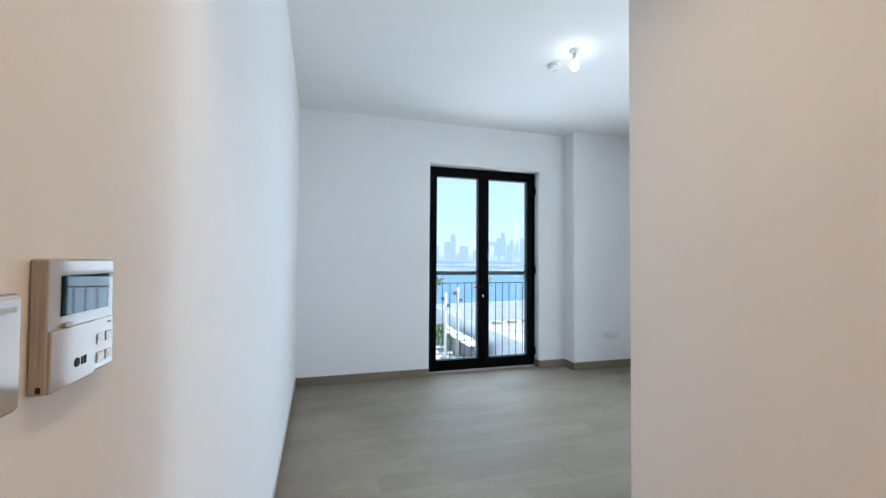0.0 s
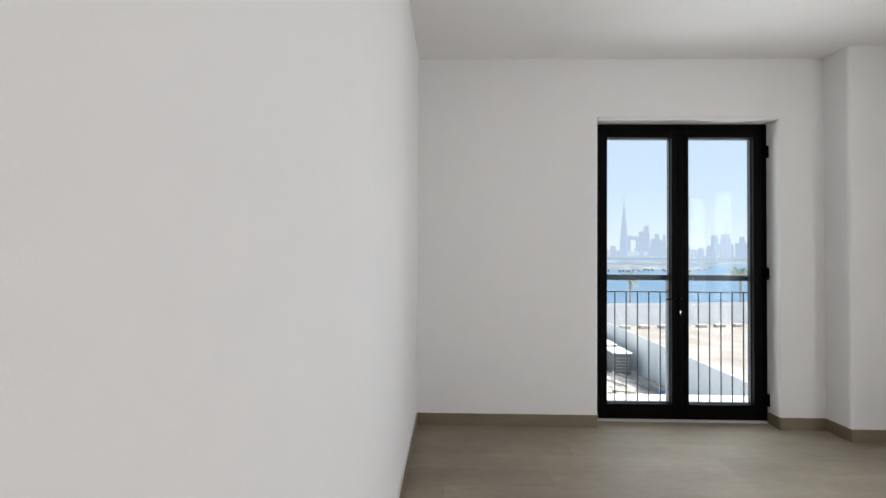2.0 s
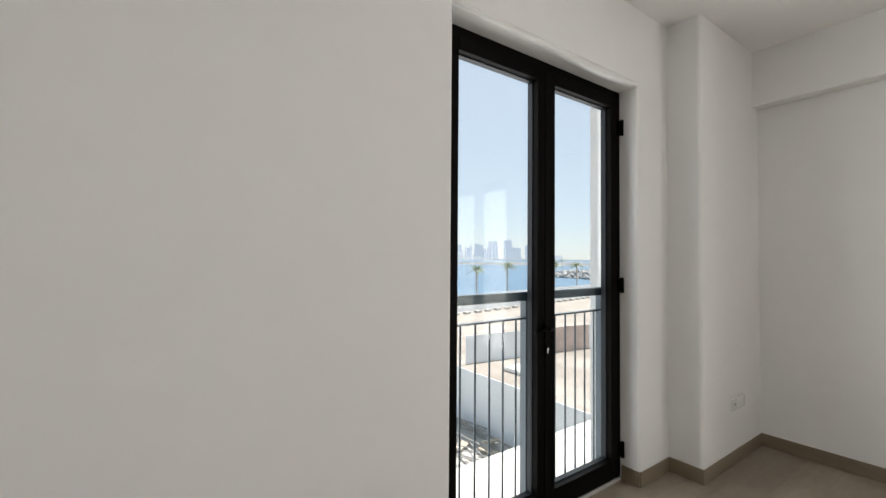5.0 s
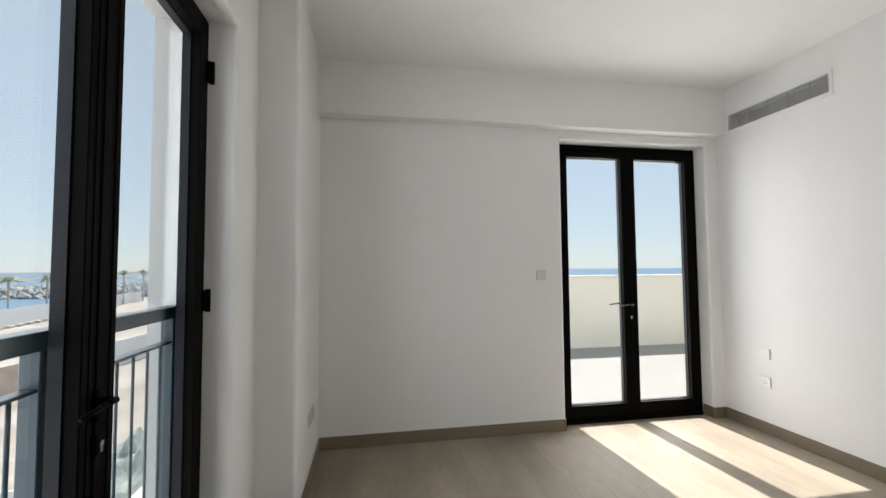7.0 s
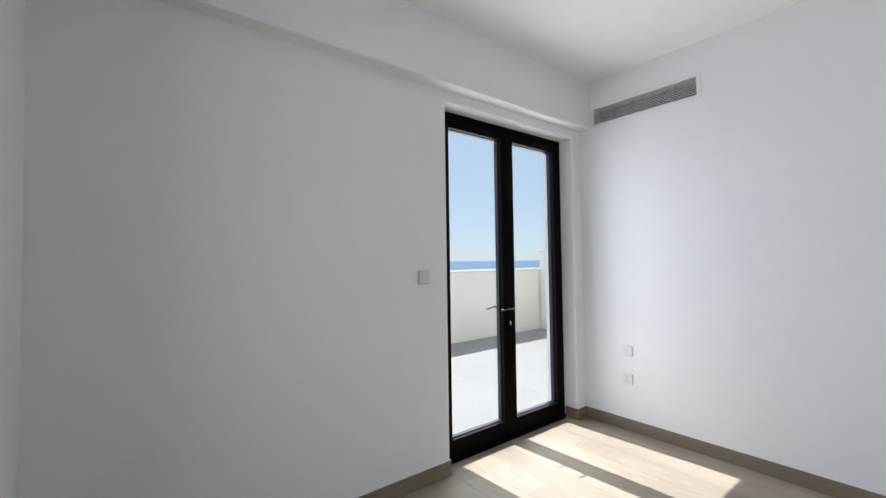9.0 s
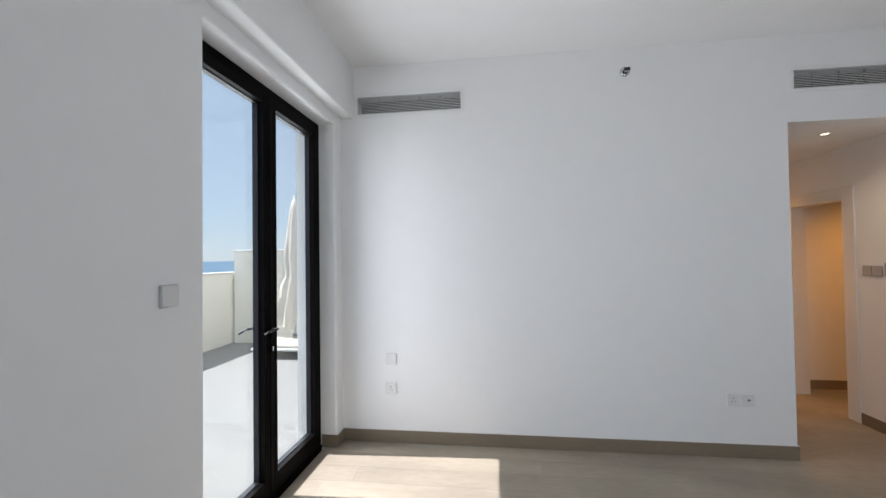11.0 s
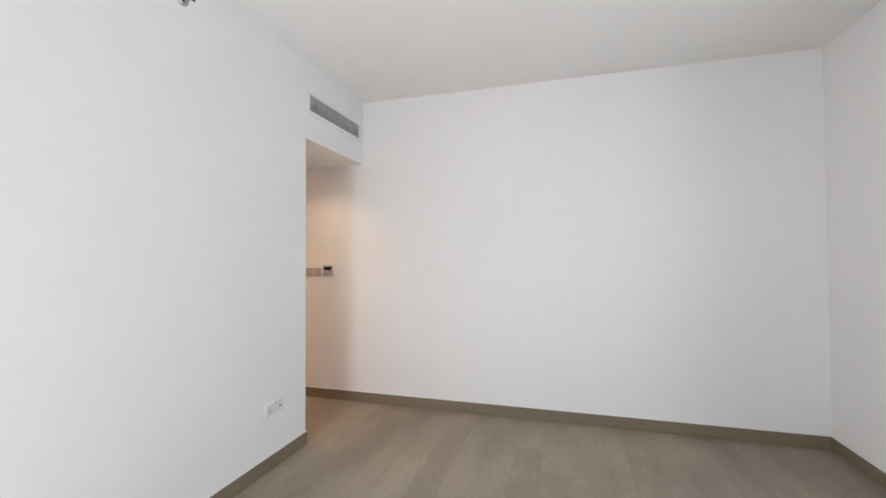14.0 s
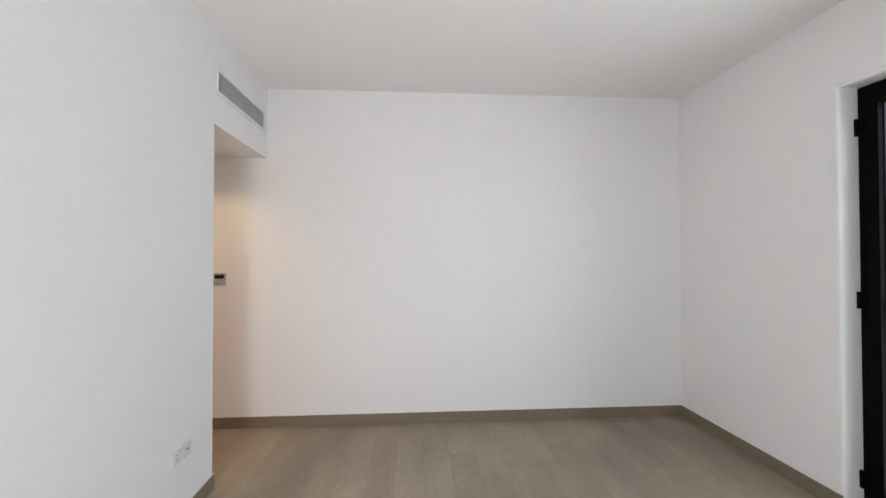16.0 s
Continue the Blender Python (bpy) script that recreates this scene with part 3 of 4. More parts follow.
# ---- corridor fittings ----
def architrave():
    a = holder("door_frame", 0, -0.85, 0, "white painted door frame of the open doorway", "door frame", kind="structure")
    part("jamb", boxed(-0.12, 0.014, -0.85, -0.725, 0, 2.04, bevel=0.004), TRIMW, a)
    part("jamb", boxed(-0.12, 0.014, -1.58, -1.48, 0, 2.04, bevel=0.004), TRIMW, a)
    part("head", boxed(-0.119, 0.013, -1.48, -0.85, 1.93, 2.039, bevel=0.004), TRIMW, a)


architrave()


def climate_panel():
    """Controller on the west wall: screen above, flap and keys below."""
    y0, y1, z0, z1, d = -0.463, -0.353, 1.264, 1.372, 0.012
    c = holder("climate_controller", 0, (y0 + y1) / 2, z0, "white air-conditioning controller with a dark screen", "controller")
    part("body", boxed(0, d, y0, y1, z0, z1, bevel=0.002), CTRL, c, "pale glossy plastic housing")
    part("screen", boxed(d - 0.002, d + 0.0008, y0 + 0.018, y1 - 0.012, z0 + 0.060, z1 - 0.014), SCREEN, c, "dark glossy display")
    part("flap", boxed(d - 0.001, d + 0.0022, y0 + 0.002, y1 - 0.040, z0 + 0.0, z0 + 0.050, bevel=0.0008, seg=1), CTRL, c, "white hinged flap")
    pad = part("key_panel", boxed(d - 0.001, d + 0.0012, y1 - 0.039, y1 - 0.002, z0 + 0.002, z0 + 0.050, bevel=0.0005, seg=1), CTRL, c, "white key panel")
    for i in range(2):
        for j in range(2):
            ya, za = y1 - 0.035 + i * 0.017, z0 + 0.008 + j * 0.018
            part("key", boxed(d + 0.0012, d + 0.0018, ya, ya + 0.012, za, za + 0.010, bevel=0.0002, seg=1), GREYPL, pad, "outlined soft key")
            part("key_face", boxed(d + 0.0016, d + 0.0021, ya + 0.001, ya + 0.011, za + 0.001, za + 0.009), CTRL, pad, "pale key face")
            part("key_mark", boxed(d + 0.0021, d + 0.0024, ya + 0.003, ya + 0.008, za + 0.0044, za + 0.0054), GREYPL, pad, "small dark legend bar")
    part("key_mark", boxed(d + 0.0012, d + 0.0016, y1 - 0.014, y1 - 0.008, z0 + 0.044, z0 + 0.0455), DARKHOLE, pad, "small dark legend bar")
    part("side_seam", boxed(0.0055, 0.0064, y0 - 0.0003, y0 + 0.002, z0 + 0.02, z1 - 0.028), GREYPL, c, "thin grey housing seam")
    part("flap_seam", boxed(0.0088, 0.0094, y0 - 0.0003, y0 + 0.002, z0 + 0.006, z0 + 0.051), GREYPL, c, "grey gap beside the flap")
    part("hinge_notch", boxed(0.0060, 0.0094, y0 - 0.0003, y0 + 0.004, z0 + 0.002, z0 + 0.007), DARKHOLE, c, "dark hinge notch")
    turn = Matrix.Translation((d + 0.0022, y0 + 0.040, z0 + 0.017)) @ Matrix.Rotation(radians(90), 4, "Y")
    badge = lathe(bmesh.new(), [(0.0042, 0), (0.0042, 0.0005)], 16, turn)
    box(badge, d + 0.0022, d + 0.0027, y0 + 0.047, y0 + 0.0485, z0 + 0.0135, z0 + 0.0205)
    box(badge, d + 0.0022, d + 0.0027, y0 + 0.051, y0 + 0.055, z0 + 0.0135, z0 + 0.0205)
    part("badge", badge, DARKHOLE, c, "small dark badge")
    part("latch", boxed(d - 0.0005, d + 0.0032, y0 + 0.020, y0 + 0.030, z0 + 0.0505, z0 + 0.054), GREYPL, c)


climate_panel()
on_wall(plate_socket("light_switch", "pale glossy touch switch beside the climate controller", "switch", kind="touch", body=CTRL), 0, -0.529, 1.304, -90)
on_wall(plate_socket("light_switch", "pale glossy touch switch near the doorway", "switch", kind="touch", body=CTRL), 0, -0.624, 1.304, -90)

# ---- terrace beyond the east door ----
structure("terrace_slab", boxed(RX + 0.32, 8.14, -6.0, 4.2, -0.4, -0.055), TERRACE, "pale terrace slab", "terrace")
structure("terrace_wall_house", boxed(RX + 0.32, RX + 0.33, -4.0, -0.25, -0.05, 3.6), FACADE, "white rendered house wall", "wall")


def parapet(name, x0, x1, y0, y1, top, label):
    p = structure(name, boxed(x0, x1, y0, y1, -0.055, top - 0.035), CREAM, label, "parapet")
    part("coping", boxed(x0 - 0.02, x1 + 0.02, y0 - 0.02, y1 + 0.02, top - 0.035, top, bevel=0.006), COPING, p, "white coping")


parapet("parapet_east", 7.90, 8.10, -4.02, 4.2, 1.25, "cream rendered terrace parapet with a white coping")
parapet("parapet_north", RX + 0.34, 7.87, 4.0, 4.2, 1.25, "cream rendered terrace parapet with a white coping")
parapet("parapet_south", RX + 0.36, 7.86, -4.02, -3.82, 1.65, "taller cream rendered terrace wall")


def sun_lounger(x, y, z, label):
    l = holder("sun_lounger", x, y, z, label, "lounger")
    part("frame", boxed(x - 0.9, x + 0.9, y - 0.33, y + 0.33, z + 0.13, z + 0.17, bevel=0.015), WHITEST, l, "white plastic frame")
    part("mattress", boxed(x - 0.86, x + 0.86, y - 0.30, y + 0.30, z + 0.17, z + 0.23, bevel=0.025), CLOTH, l, "pale mattress")
    for sx in (-0.78, 0.78):
        for sy in (-0.28, 0.28):
            part("leg", tube(bmesh.new(), (x + sx, y + sy, z), (x + sx, y + sy, z + 0.13), 0.02, n=8), WHITEST, l)


sun_lounger(5.92, -3.0, -0.055, "white sun lounger with a pale mattress beside the parasol")


def parasol(x, y):
    p = holder("parasol", x, y, -0.055, "closed cream fabric parasol standing on the terrace", "parasol")
    part("base", lathe(bmesh.new(), [(0.25, 0), (0.25, 0.05), (0.05, 0.08), (0.04, 0.25)], m=pose(x, y, -0.055)), CONCRETE, p, "round weighted base", True)
    part("pole", tube(bmesh.new(), (x, y, 0), (x, y, 2.55), 0.02), WHITEST, p, "pale pole", True)
    bm = bmesh.new()
    n, rows = 32, 14
    rings = []
    for i in range(rows + 1):
        f = i / rows
        z = 2.48 - 2.02 * f
        r = 0.03 + 0.19 * f ** 0.6 - (0.06 * math.exp(-((f - 0.62) / 0.07) ** 2)) + 0.04 * max(0, f - 0.7) / 0.3
        ring = []
        for k in range(n):
            a = 2 * math.pi * k / n
            rr = r * (1 + 0.36 * f * math.cos(7 * a + 1.5 * f)) + (0.012 + 0.035 * f) * noise.noise((4 * math.cos(a), 4 * math.sin(a), i * 0.55))
            ring.append(bm.verts.new((x + rr * math.cos(a), y + rr * math.sin(a), z - 0.14 * (f > 0.95) * (0.5 + 0.5 * math.cos(8 * a)))))
        rings.append(ring)
    for lo, hi in zip(rings, rings[1:]):
        for k in range(n):
            bm.faces.new((lo[k], lo[(k + 1) % n], hi[(k + 1) % n], hi[k]))
    bm.faces.new(rings[0])
    part("canopy", bm, CLOTH, p, "folded cream canopy", True)
    part("finial", lathe(bmesh.new(), [(0.02, 0), (0.028, 0.02), (0.01, 0.05)], 12, pose(x, y, 2.52)), WHITEST, p, "", True)


parasol(6.48, -3.42)

# ---- outside: ground, sea, site ----
G = -6.0
bm = bmesh.new()
bmesh.ops.create_circle(bm, cap_ends=True, segments=96, radius=4700, matrix=Matrix.Translation((0, 0, G - 1.2)))
structure("water", bm, SEA, "calm blue sea reaching the horizon", "sea")
structure("ground", boxed(-160, 190, -160, 66, G - 3, G), SAND, "pale sandy building plot", "ground")
structure("pavement", boxed(-30, 12.0, 4.3, 36, G, G + 0.03), CONCRETE, "pale concrete yard below the building", "pavement")
structure("building_podium", boxed(-2.2, 8.12, -30, 4.22, G, -0.42), FACADE, "white rendered lower storeys of the building", "building")


def hoarding(name, x0, y0, x1, y1, mat, label, height=2.4):
    """A run of upright sheet panels with posts."""
    h = holder(name, x0, y0, G, label, "fence")
    length = math.hypot(x1 - x0, y1 - y0)
    n = max(1, round(length / 2.4))
    turn = math.degrees(math.atan2(y1 - y0, x1 - x0))
    w = length / n
    bm = bmesh.new()
    box(bm, 0, w - 0.02, -0.02, 0.02, 0.02, height)
    for k in range(int(w / 0.3)):
        box(bm, 0.12 + k * 0.3, 0.18 + k * 0.3, -0.027, -0.0205, 0.03, height - 0.02)
    me = None
    for k in range(n):
        if me is None:
            ob = make("panel", bm, mat)
            me = ob.data
        else:
            ob = new("panel", me)
        ob.parent = h
        ob.matrix_basis = pose(0, 0, 0, 0, 0, turn) @ pose(k * w, 0, 0)
    return h


hoarding("site_hoarding", 12.2, 10, 12.2, 41.6, HOARD, "pale grey sheet hoarding beside the sandy plot")
hoarding("site_hoarding", 12.2, 44, 116, 59.6, HOARD, "long pale grey hoarding along the shore")
hoarding("site_hoarding", -30, 44, 12.0, 44, HOARD, "long pale grey hoarding along the shore")
hoarding("site_hoarding", 18.6, 25.2, 23.4, 24.6, HOARD, "short pale grey hoarding on the sand", 2.0)
hoarding("site_hoarding", 23.45, 24.6, 30.5, 23.6, BROWNH, "short rust-stained brown hoarding on the sand", 2.0)
hoarding("site_hoarding", 30.55, 23.6, 42.0, 22.0, HOARD, "short pale grey hoarding on the sand", 2.0)


def prop_block(x):
    p = holder("hoarding_prop", x, 42.6, G, "concrete block with a raking steel prop", "prop", group="hoarding props")
    part("block", boxed(x - 0.5, x + 0.5, 42.0, 42.6, G, G + 0.32, bevel=0.04), CONCRETE, p, "pale concrete block")
    part("strut", tube(bmesh.new(), (x, 42.4, G + 0.3), (x, 43.9, G + 1.9), 0.022, n=6), WHITEST, p, "raking steel strut")
    return p


first = prop_block(13.87)
for k in range(1, 40):
    copy_thing(first, pose(13.87 + 2.13 * k, 42.85 + 0.32 * k, G, 0, 0, 8.5))


def container(x, y, label):
    c = holder("site_generator", x, y, G, label, "generator", group="boxes by the hoarding")
    part("body", boxed(x - 0.55, x + 0.55, y - 0.85, y + 0.85, G + 0.12, G + 1.35, bevel=0.03), DARKBOX, c, "grey steel casing")
    part("roof", boxed(x - 0.6, x + 0.6, y - 0.9, y + 0.9, G + 1.35, G + 1.43, bevel=0.02), WHITEST, c, "white roof")
    part("skid", boxed(x - 0.5, x + 0.5, y - 0.8, y + 0.8, G, G + 0.12), STEEL, c)
    for k in range(5):
        part("louvre", boxed(x - 0.42, x + 0.42, y - 0.875, y - 0.851, G + 0.3 + k * 0.19, G + 0.37 + k * 0.19), STEEL, c)
    return c


c0 = container(11.0, 34.0, "grey steel site generator with a white roof")
for cy in (31.7, 29.4, 27.1):
    copy_thing(c0, pose(11.0 + 0.02 * (cy - 29), cy, G))

bm = bmesh.new()
rng = random.Random(4)
for k in range(90):
    x, y, a = rng.uniform(9.6, 11.9), rng.uniform(13, 25.5), rng.uniform(1.25, 2.1)
    l = rng.uniform(1.2, 3.0)
    dx, dy = math.cos(a) * l / 2, math.sin(a) * l / 2
    z = G + rng.uniform(0.04, 0.35)
    tube(bm, (x - dx, y - dy, z), (x + dx, y + dy, z + rng.uniform(-0.03, 0.03)), rng.uniform(0.02, 0.04), n=6)
tagged(make("scaffold_tubes", bm, STEEL), "loose heap of scaffold tubes on the ground", "scaffold tubes", kind="stuff")
bm = bmesh.new()
for k in range(16):
    x, y = rng.uniform(9.4, 11.9), rng.uniform(12, 25)
    m = pose(x, y, G + rng.uniform(0.1, 0.3), rng.uniform(-8, 8), rng.uniform(-8, 8), rng.uniform(0, 180))
    w, l = rng.uniform(0.15, 0.4), rng.uniform(0.6, 1.6)
    verts = bmesh.ops.create_cube(bm, size=1, matrix=m @ Matrix.Diagonal((l, w, 0.06, 1)))
tagged(make("timber_boards", bm, TIMBER), "scattered grey timber boards on the ground", "boards", kind="stuff")
for x, y, w, l, mat, nm, lab in ((11.6, 12.3, 0.3, 1.3, YELLOW, "formwork_panel", "yellow formwork panel lying on the ground"),
                                 (11.5, 22.2, 0.5, 0.8, BLUE, "folded_tarpaulin", "blue folded tarpaulin on the ground"),
                                 (20.6, 21.6, 1.7, 1.9, WHITEST, "white_slab", "white square slab lying on the sand")):
    tagged(make(nm, boxed(x - w / 2, x + w / 2, y - l / 2, y + l / 2, G, G + 0.28, bevel=0.05), mat), lab, nm.split("_")[-1])


def netting_heap(x, y):
    bm = bmesh.new()
    n = 22
    grid = [[bm.verts.new((x + (i / n - 0.5) * 6, y + (j / n - 0.5) * 3.4,
                           G + 0.02 + max(0, (0.9 * math.sin(math.pi * i / n) * math.sin(math.pi * j / n)) ** 0.7 * (0.9 + 0.8 * noise.noise((i * 0.35, j * 0.35, 1)))))) for j in range(n + 1)] for i in range(n + 1)]
    for i in range(n):
        for j in range(n):
            bm.faces.new((grid[i][j], grid[i + 1][j], grid[i + 1][j + 1], grid[i][j + 1]))
    low = bmesh.ops.extrude_face_region(bm, geom=bm.faces[:])["geom"]
    for v in low:
        if isinstance(v, bmesh.types.BMVert):
            v.co.z = G
    tagged(make("netting_heap", bm, MESHG), "heap of grey-green debris netting on the sand", "netting")


netting_heap(19.0, 11.8)


def flood_pole(x, y, top, label):
    p = holder("lamp_post", x, y, G, label, "lamp post", group="site lamp posts")
    part("pole", tube(bmesh.new(), (x, y, G), (x, y, top), 0.11, 0.09), WHITEST, p, "pale steel pole", True)
    part("foot", boxed(x - 0.35, x + 0.35, y - 0.35, y + 0.35, G, G + 0.4, bevel=0.04), CONCRETE, p, "concrete foot")
    for s, z in ((-1, top - 0.4), (1, top - 0.9)):
        h = boxed(min(x + s * 0.1, x + s * 0.34), max(x + s * 0.1, x + s * 0.34), y - 0.12, y + 0.12, z - 0.12, z + 0.12, bevel=0.03)
        part("floodlight", h, DARKBOX, p, "dark floodlight head")


flood_pole(9.15, 27.8, -1.0, "pale steel post with dark floodlight heads")
flood_pole(10.0, 27.6, -0.6, "tall pale steel post with dark floodlight heads")


def shrub(x, y):
    bm = bmesh.new()
    r = random.Random(9)
    for k in range(420):
        a, b, q = r.uniform(0, 6.28), r.uniform(-0.2, 1.4), r.uniform(0.4, 1.0)
        c = Vector((x + q * 0.9 * math.cos(a) * math.cos(b), y + q * 0.9 * math.sin(a) * math.cos(b), G + 1.3 + q * 1.1 * math.sin(b)))
        u, v = Vector((r.uniform(-1, 1), r.uniform(-1, 1), r.uniform(-1, 1))).normalized() * 0.16, Vector((r.uniform(-1, 1), r.uniform(-1, 1), r.uniform(-1, 1))).normalized() * 0.07
        bm.faces.new([bm.verts.new(c + w) for w in (-u, v, u, -v)])
    s = holder("shrub", x, y, G, "small green shrub beside the lamp posts", "shrub")
    part("leaves", bm, LEAF, s, "small green leaves")
    part("stem", tube(bmesh.new(), (x, y, G), (x, y, G + 1.3), 0.06, 0.03, 8), TRUNK, s, "woody stem")


shrub(9.6, 30.5)


def palm(x, y, z0, height, seed):
    p = holder("palm_tree", x, y, z0, "young date palm with a ragged crown behind the hoarding", "palm tree", group="shore palms")
    r = random.Random(seed)
    bm = bmesh.new()
    lathe(bm, [(0.17, 0), (0.11, height * 0.3), (0.12, height * 0.8), (0.17, height), (0.06, height + 0.15)], 10, pose(x, y, z0))
    part("trunk", bm, TRUNK, p, "rough brown trunk", True)
    bm = bmesh.new()
    for k in range(30):
        a, lift, l = r.uniform(0, 6.28), r.uniform(0.0, 1.3), r.uniform(1.3, 2.0)
        prev = None
        for i in range(7):
            f = i / 6
            d = l * f
            zc = height + 0.1 + math.sin(lift) * d - 0.42 * d * d / l
            rad = math.cos(lift) * d
            c = Vector((x + math.cos(a) * rad, y + math.sin(a) * rad, z0 + zc))
            if prev is not None:
                for s in (-1, 1):
                    for q in range(3):
                        o = prev.lerp(c, q / 3)
                        side = Vector((-math.sin(a), math.cos(a), 0)) * s * (0.42 * (1 - 0.6 * f)) + Vector((math.cos(a), math.sin(a), -0.7)) * 0.16
                        bm.faces.new([bm.verts.new(w) for w in (o, o + Vector((0, 0, 0.03)), o + side, o + side * 0.6 + (c - prev) * 0.22)])
            prev = c
    part("crown", bm, FROND, p, "feathered green fronds")


for k, (x, h) in enumerate(((26.2, 5.0), (20.4, 4.6), (32.6, 5.2), (38.0, 5.5), (14.0, 4.6), (44.0, 6.0), (50.4, 6.0), (54.8, 6.2), (60.7, 6.1), (67, 6.2), (78.3, 6.6), (85.4, 6.8), (92, 6.9))):
    away = 1 + max(0.0, 0.0031 * (x - 12))          # the row follows the hoarding
    palm(x * away, 47 * away, G, h, k)


def headland_rocks():
    bm = bmesh.new()
    r = random.Random(77)
    for k in range(900):
        f = r.random()
        b = radians(49 + 22 * f)
        near, far = 205 - 60 * f, 225 + 85 * f
        g = r.random()
        d = near + (far - near) * g
        c = Vector((d * math.sin(b), d * math.cos(b), G - 1.3 + 2.2 * math.sin(math.pi * g) * min(1, f * 4 + 0.3)))
        s = 2.0 * r.uniform(0.5, 1.2)
        m = Matrix.Translation(c) @ Euler((r.random() * 3, r.random() * 3, r.random() * 3)).to_matrix().to_4x4() @ Matrix.Diagonal((s, s * r.uniform(0.6, 1), s * r.uniform(0.4, 0.8), 1))
        bmesh.ops.create_icosphere(bm, subdivisions=1, radius=1, matrix=m)
    tagged(make("headland_rocks", bm, ROCK), "grey rock headland in the sea", "rocks", kind="stuff")


def rocks(name, x0, y0, x1, y1, n, size, label):
    bm = bmesh.new()
    r = random.Random(n)
    for k in range(n):
        f, q = r.random(), r.gauss(0, 1)
        c = Vector((x0 + (x1 - x0) * f + q * 2, y0 + (y1 - y0) * f + r.gauss(0, 2.2), G - 1.2 + max(0, 2.0 - abs(q)) * 0.55))
        s = size * r.uniform(0.5, 1.2)
        m = Matrix.Translation(c) @ Euler((r.random() * 3, r.random() * 3, r.random() * 3)).to_matrix().to_4x4() @ Matrix.Diagonal((s, s * r.uniform(0.6, 1), s * r.uniform(0.5, 0.9), 1))
        bmesh.ops.create_icosphere(bm, subdivisions=1, radius=1, matrix=m)
    tagged(make(name, bm, ROCK), label, "rocks", kind="stuff")


headland_rocks()
rocks("breakwater_rocks", 92, 236, 158, 262, 55, 1.0, "grey rocks along a low breakwater")


def spit(name, b0, b1, near, far, height, seed, label, taper=True):
    """Low uneven land in the sea between two bearings (degrees from north)."""
    bm = bmesh.new()
    nu, nv = 90, 10
    grid = []
    for i in range(nu + 1):
        f = i / nu
        b = radians(b0 + (b1 - b0) * f)
        wide = (1 - f) ** 0.6 if taper else 1
        row = []
        for j in range(nv + 1):
            g = j / nv
            d = near + (far - near) * (0.5 + (g - 0.5) * wide) + 14 * noise.noise((f * 14, seed, 0.5))
            z = height * math.sin(math.pi * g) ** 0.5 * (0.35 + max(0, 0.6 + noise.noise((f * 22, g * 3, seed)))) if 0 < j < nv else -0.4
            row.append(bm.verts.new((d * math.sin(b), d * math.cos(b), G - 1.2 + z)))
        grid.append(row)
    for i in range(nu):
        for j in range(nv):
            bm.faces.new((grid[i][j], grid[i][j + 1], grid[i + 1][j + 1], grid[i + 1][j]))
    structure(name, bm, SPIT, label, "shore")


spit("sandbar", 4, 82, 600, 760, 3.2, 3, "low pale sandbar across the water", False)
spit("breakwater_strip", 10, 32, 262, 460, 1.6, 8, "low pale breakwater strip in the sea")
for k, (x, y) in enumerate(((186, 150), (196, 132), (205, 118), (222, 110))):
    palm(x, y, G + 0.5, 6.0, 40 + k)


# far city across the water: bearing from north (degrees), width, height in metres
def tower(bearing, width, height, mat, dist, slim=False):
    a = radians(bearing)
    x, y = dist * math.sin(a), dist * math.cos(a)
    t = holder("far_tower", x, y, G, "slender tapering tower pale with painted haze" if slim else "distant tower block pale blue with painted haze", "tower", group="skyline towers")
    bm = bmesh.new()
    if slim:
        lathe(bm, [(width, 0), (width * 0.85, height * 0.25), (width * 0.62, height * 0.45), (width * 0.4, height * 0.62), (width * 0.22, height * 0.76), (width * 0.09, height * 0.84), (1.0, height)], 12, pose(x, y, G))
    else:
        r = random.Random(int(bearing * 100))
        q, crown = width / 2, r.random()
        cut = 0.92 if crown < 0.5 else 0.8
        box(bm, x - q, x + q, y - q, y + q, G, G + height * cut)
        box(bm, x - q * 0.8, x + q * (0.1 if crown < 0.3 else 0.75), y - q * 0.7, y + q * 0.7, G + height * cut, G + height * (0.97 if crown < 0.5 else 1.0))
        if crown > 0.8:
            tube(bm, (x, y, G + height), (x, y, G + height * 1.15), q * 0.15, q * 0.03, 6)
    part("shaft", bm, mat, t)


R0 = 3000
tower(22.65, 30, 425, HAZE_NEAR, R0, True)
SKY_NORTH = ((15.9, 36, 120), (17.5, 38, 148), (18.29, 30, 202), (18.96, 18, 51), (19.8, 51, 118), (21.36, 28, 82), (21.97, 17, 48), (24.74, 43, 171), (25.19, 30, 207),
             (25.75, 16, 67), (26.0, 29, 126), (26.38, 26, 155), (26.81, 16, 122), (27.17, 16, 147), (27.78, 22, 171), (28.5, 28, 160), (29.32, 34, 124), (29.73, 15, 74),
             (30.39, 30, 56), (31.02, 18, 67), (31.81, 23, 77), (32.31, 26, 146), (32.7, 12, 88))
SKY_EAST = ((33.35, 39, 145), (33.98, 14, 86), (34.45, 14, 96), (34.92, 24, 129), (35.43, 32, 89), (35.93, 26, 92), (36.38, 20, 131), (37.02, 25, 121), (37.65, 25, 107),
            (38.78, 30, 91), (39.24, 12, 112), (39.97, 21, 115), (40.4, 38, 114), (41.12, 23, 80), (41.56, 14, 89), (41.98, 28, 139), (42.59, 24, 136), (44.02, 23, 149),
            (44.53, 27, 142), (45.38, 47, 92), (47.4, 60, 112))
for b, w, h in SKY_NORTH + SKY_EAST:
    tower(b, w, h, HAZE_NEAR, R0)


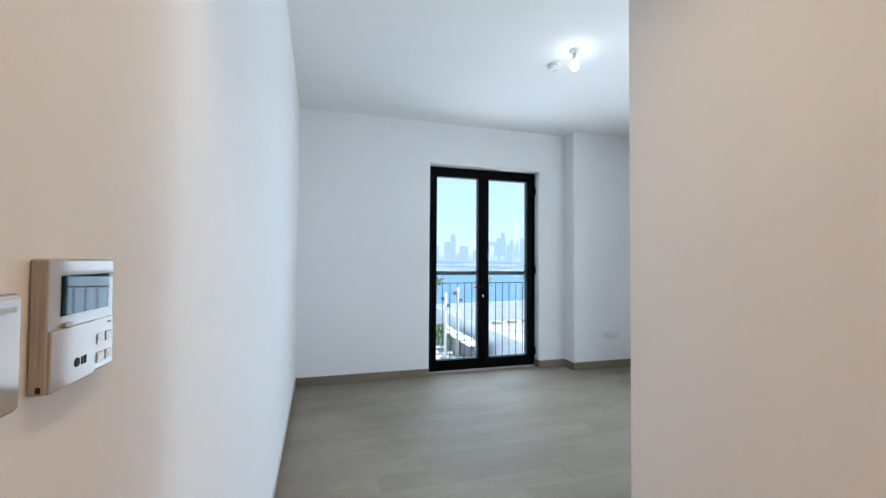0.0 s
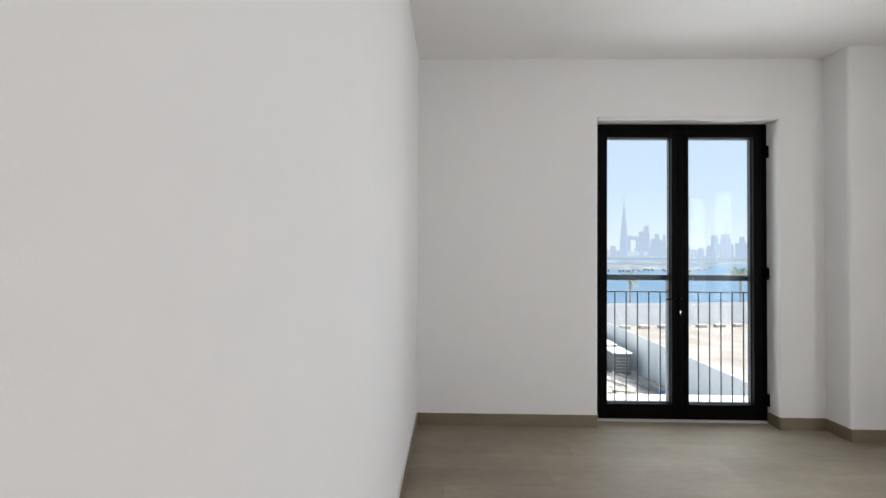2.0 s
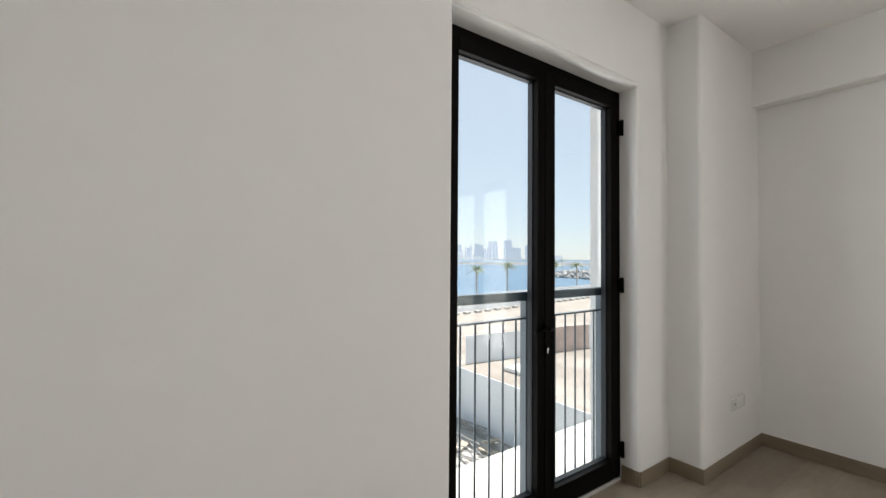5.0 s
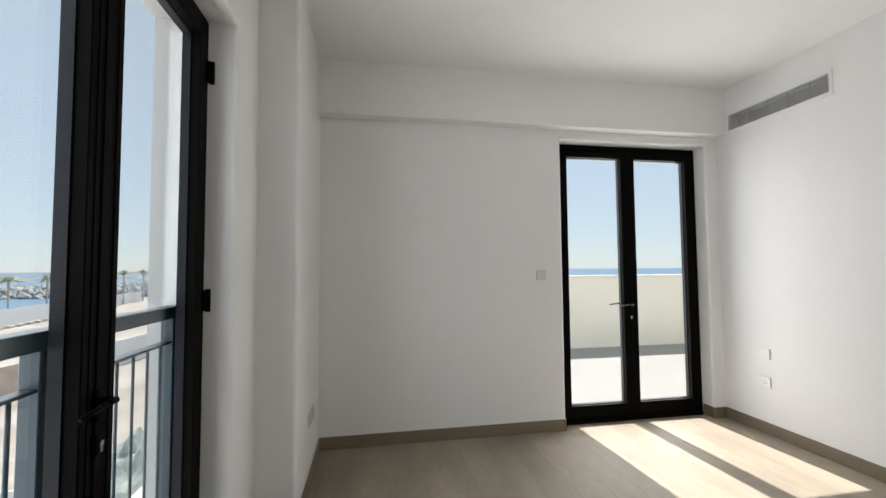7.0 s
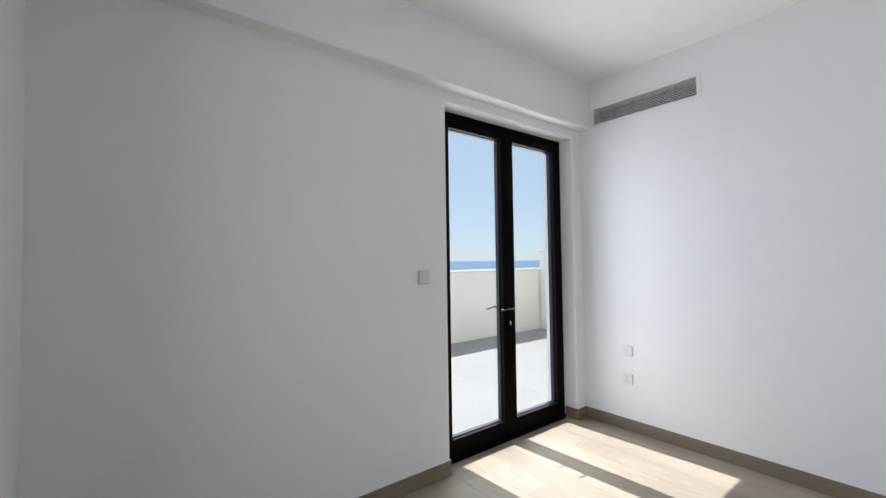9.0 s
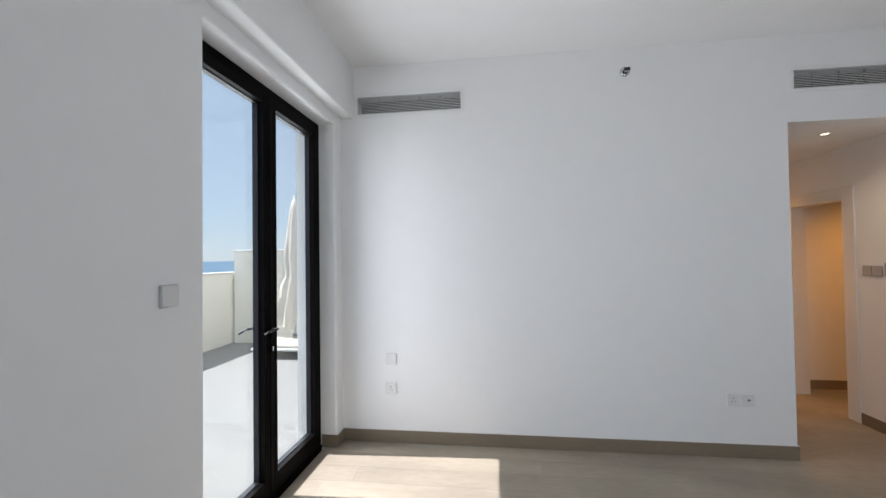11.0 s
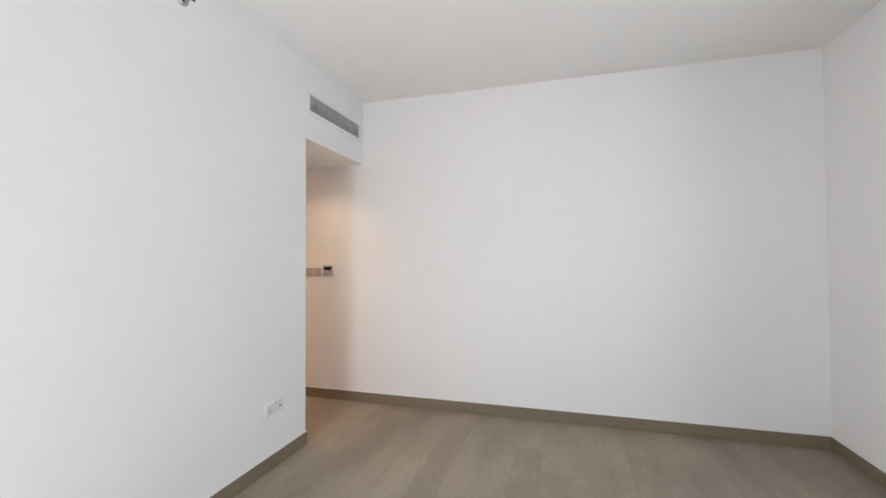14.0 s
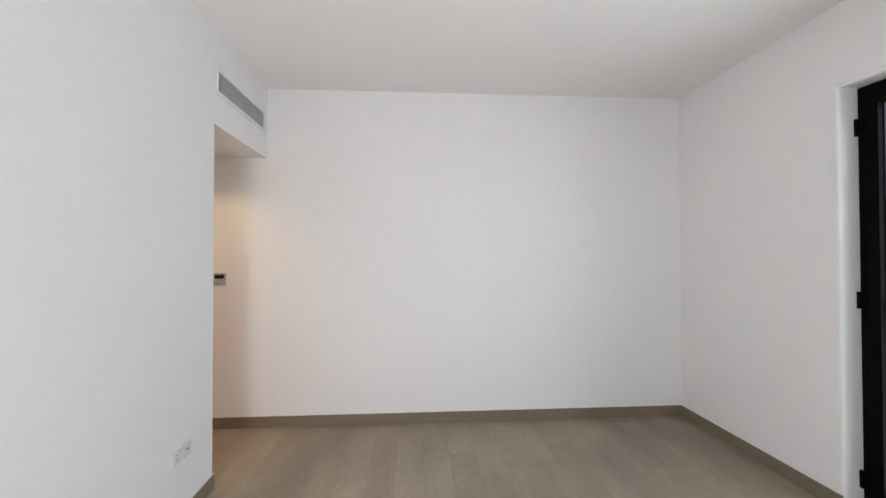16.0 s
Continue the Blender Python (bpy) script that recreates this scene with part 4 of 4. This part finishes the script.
def polar(bearing, dist):
    return dist * math.sin(radians(bearing)), dist * math.cos(radians(bearing))


def slab_between(b0, b1, dist, depth, z0, z1, bm=None):
    """A block seen between two bearings, square to the line of sight."""
    bm = bm or bmesh.new()
    (ax, ay), (bx, by) = polar(b0, dist), polar(b1, dist)
    out = Vector((ax + bx, ay + by, 0)).normalized() * depth
    low = [Vector((ax, ay, z0)), Vector((bx, by, z0)), Vector((bx, by, z0)) + out, Vector((ax, ay, z0)) + out]
    va, vb = [bm.verts.new(v) for v in low], [bm.verts.new(v + Vector((0, 0, z1 - z0))) for v in low]
    bm.faces.new(va[::-1])
    bm.faces.new(vb)
    for k in range(4):
        bm.faces.new((va[k], va[(k + 1) % 4], vb[(k + 1) % 4], vb[k]))
    return bm


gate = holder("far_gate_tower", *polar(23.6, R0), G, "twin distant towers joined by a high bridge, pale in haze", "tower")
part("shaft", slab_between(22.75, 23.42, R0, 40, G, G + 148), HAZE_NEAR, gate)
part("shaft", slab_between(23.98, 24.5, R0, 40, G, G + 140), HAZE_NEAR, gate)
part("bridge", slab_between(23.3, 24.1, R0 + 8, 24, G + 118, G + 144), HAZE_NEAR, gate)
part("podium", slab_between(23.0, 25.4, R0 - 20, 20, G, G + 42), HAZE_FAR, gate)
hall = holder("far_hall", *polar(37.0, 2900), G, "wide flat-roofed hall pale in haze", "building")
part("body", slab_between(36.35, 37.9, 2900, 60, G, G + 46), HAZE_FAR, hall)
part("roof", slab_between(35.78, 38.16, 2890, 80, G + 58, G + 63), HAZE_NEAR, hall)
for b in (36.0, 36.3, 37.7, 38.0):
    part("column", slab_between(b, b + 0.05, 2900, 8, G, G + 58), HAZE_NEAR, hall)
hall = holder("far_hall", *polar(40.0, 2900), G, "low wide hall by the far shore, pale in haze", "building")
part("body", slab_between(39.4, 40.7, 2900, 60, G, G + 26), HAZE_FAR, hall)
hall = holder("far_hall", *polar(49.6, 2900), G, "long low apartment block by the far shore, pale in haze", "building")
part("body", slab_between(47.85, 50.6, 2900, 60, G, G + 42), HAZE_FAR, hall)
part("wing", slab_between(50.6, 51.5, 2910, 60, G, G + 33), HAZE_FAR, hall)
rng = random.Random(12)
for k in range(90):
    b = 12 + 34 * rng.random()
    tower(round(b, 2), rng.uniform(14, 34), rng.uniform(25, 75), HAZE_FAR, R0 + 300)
# far shore strip, its haze put into a glowing pale colour
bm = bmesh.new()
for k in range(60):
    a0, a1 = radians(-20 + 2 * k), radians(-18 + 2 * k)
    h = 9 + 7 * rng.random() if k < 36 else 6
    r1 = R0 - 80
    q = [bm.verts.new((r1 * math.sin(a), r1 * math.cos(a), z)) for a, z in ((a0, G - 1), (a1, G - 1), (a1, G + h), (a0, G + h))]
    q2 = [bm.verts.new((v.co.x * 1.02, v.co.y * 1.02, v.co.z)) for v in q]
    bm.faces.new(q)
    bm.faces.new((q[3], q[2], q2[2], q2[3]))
structure("backdrop_shore", bm, HAZE_LAND, "low far shore pale with painted haze", "shore")

# ---- floor planks, laid last ----
PW, PL = 0.198, 1.20


def plank_mesh(l, w):
    bm = boxed(0.0004, l - 0.0004, 0.0004, w - 0.0004, -0.006, 0.0)
    me = bpy.data.meshes.new("plank")
    bm.to_mesh(me)
    bm.free()
    me.materials.append(PLANK)
    return me


meshes = {}
rng = random.Random(21)


def lay(x0, x1, y0, y1):
    rows = math.ceil((y1 - y0) / PW)
    for r in range(rows):
        ya, yb = y0 + r * PW, min(y1, y0 + (r + 1) * PW)
        x = x0 - rng.uniform(0, PL)
        while x < x1:
            a, b = max(x, x0), min(x + PL, x1)
            x += PL
            if b - a < 0.02 or yb - ya < 0.01:
                continue
            key = (round(b - a, 3), round(yb - ya, 3))
            if key not in meshes:
                meshes[key] = plank_mesh(*key)
            ob = new("plank", meshes[key])
            ob.parent = floor
            ob.matrix_basis = pose(a, ya, 0)


lay(0.0, RX + 0.1, 0.0, RY + 0.125)
lay(0.0, CX, -3.0, 0.0)
lay(-1.6, 0.0, -1.68, -0.55)
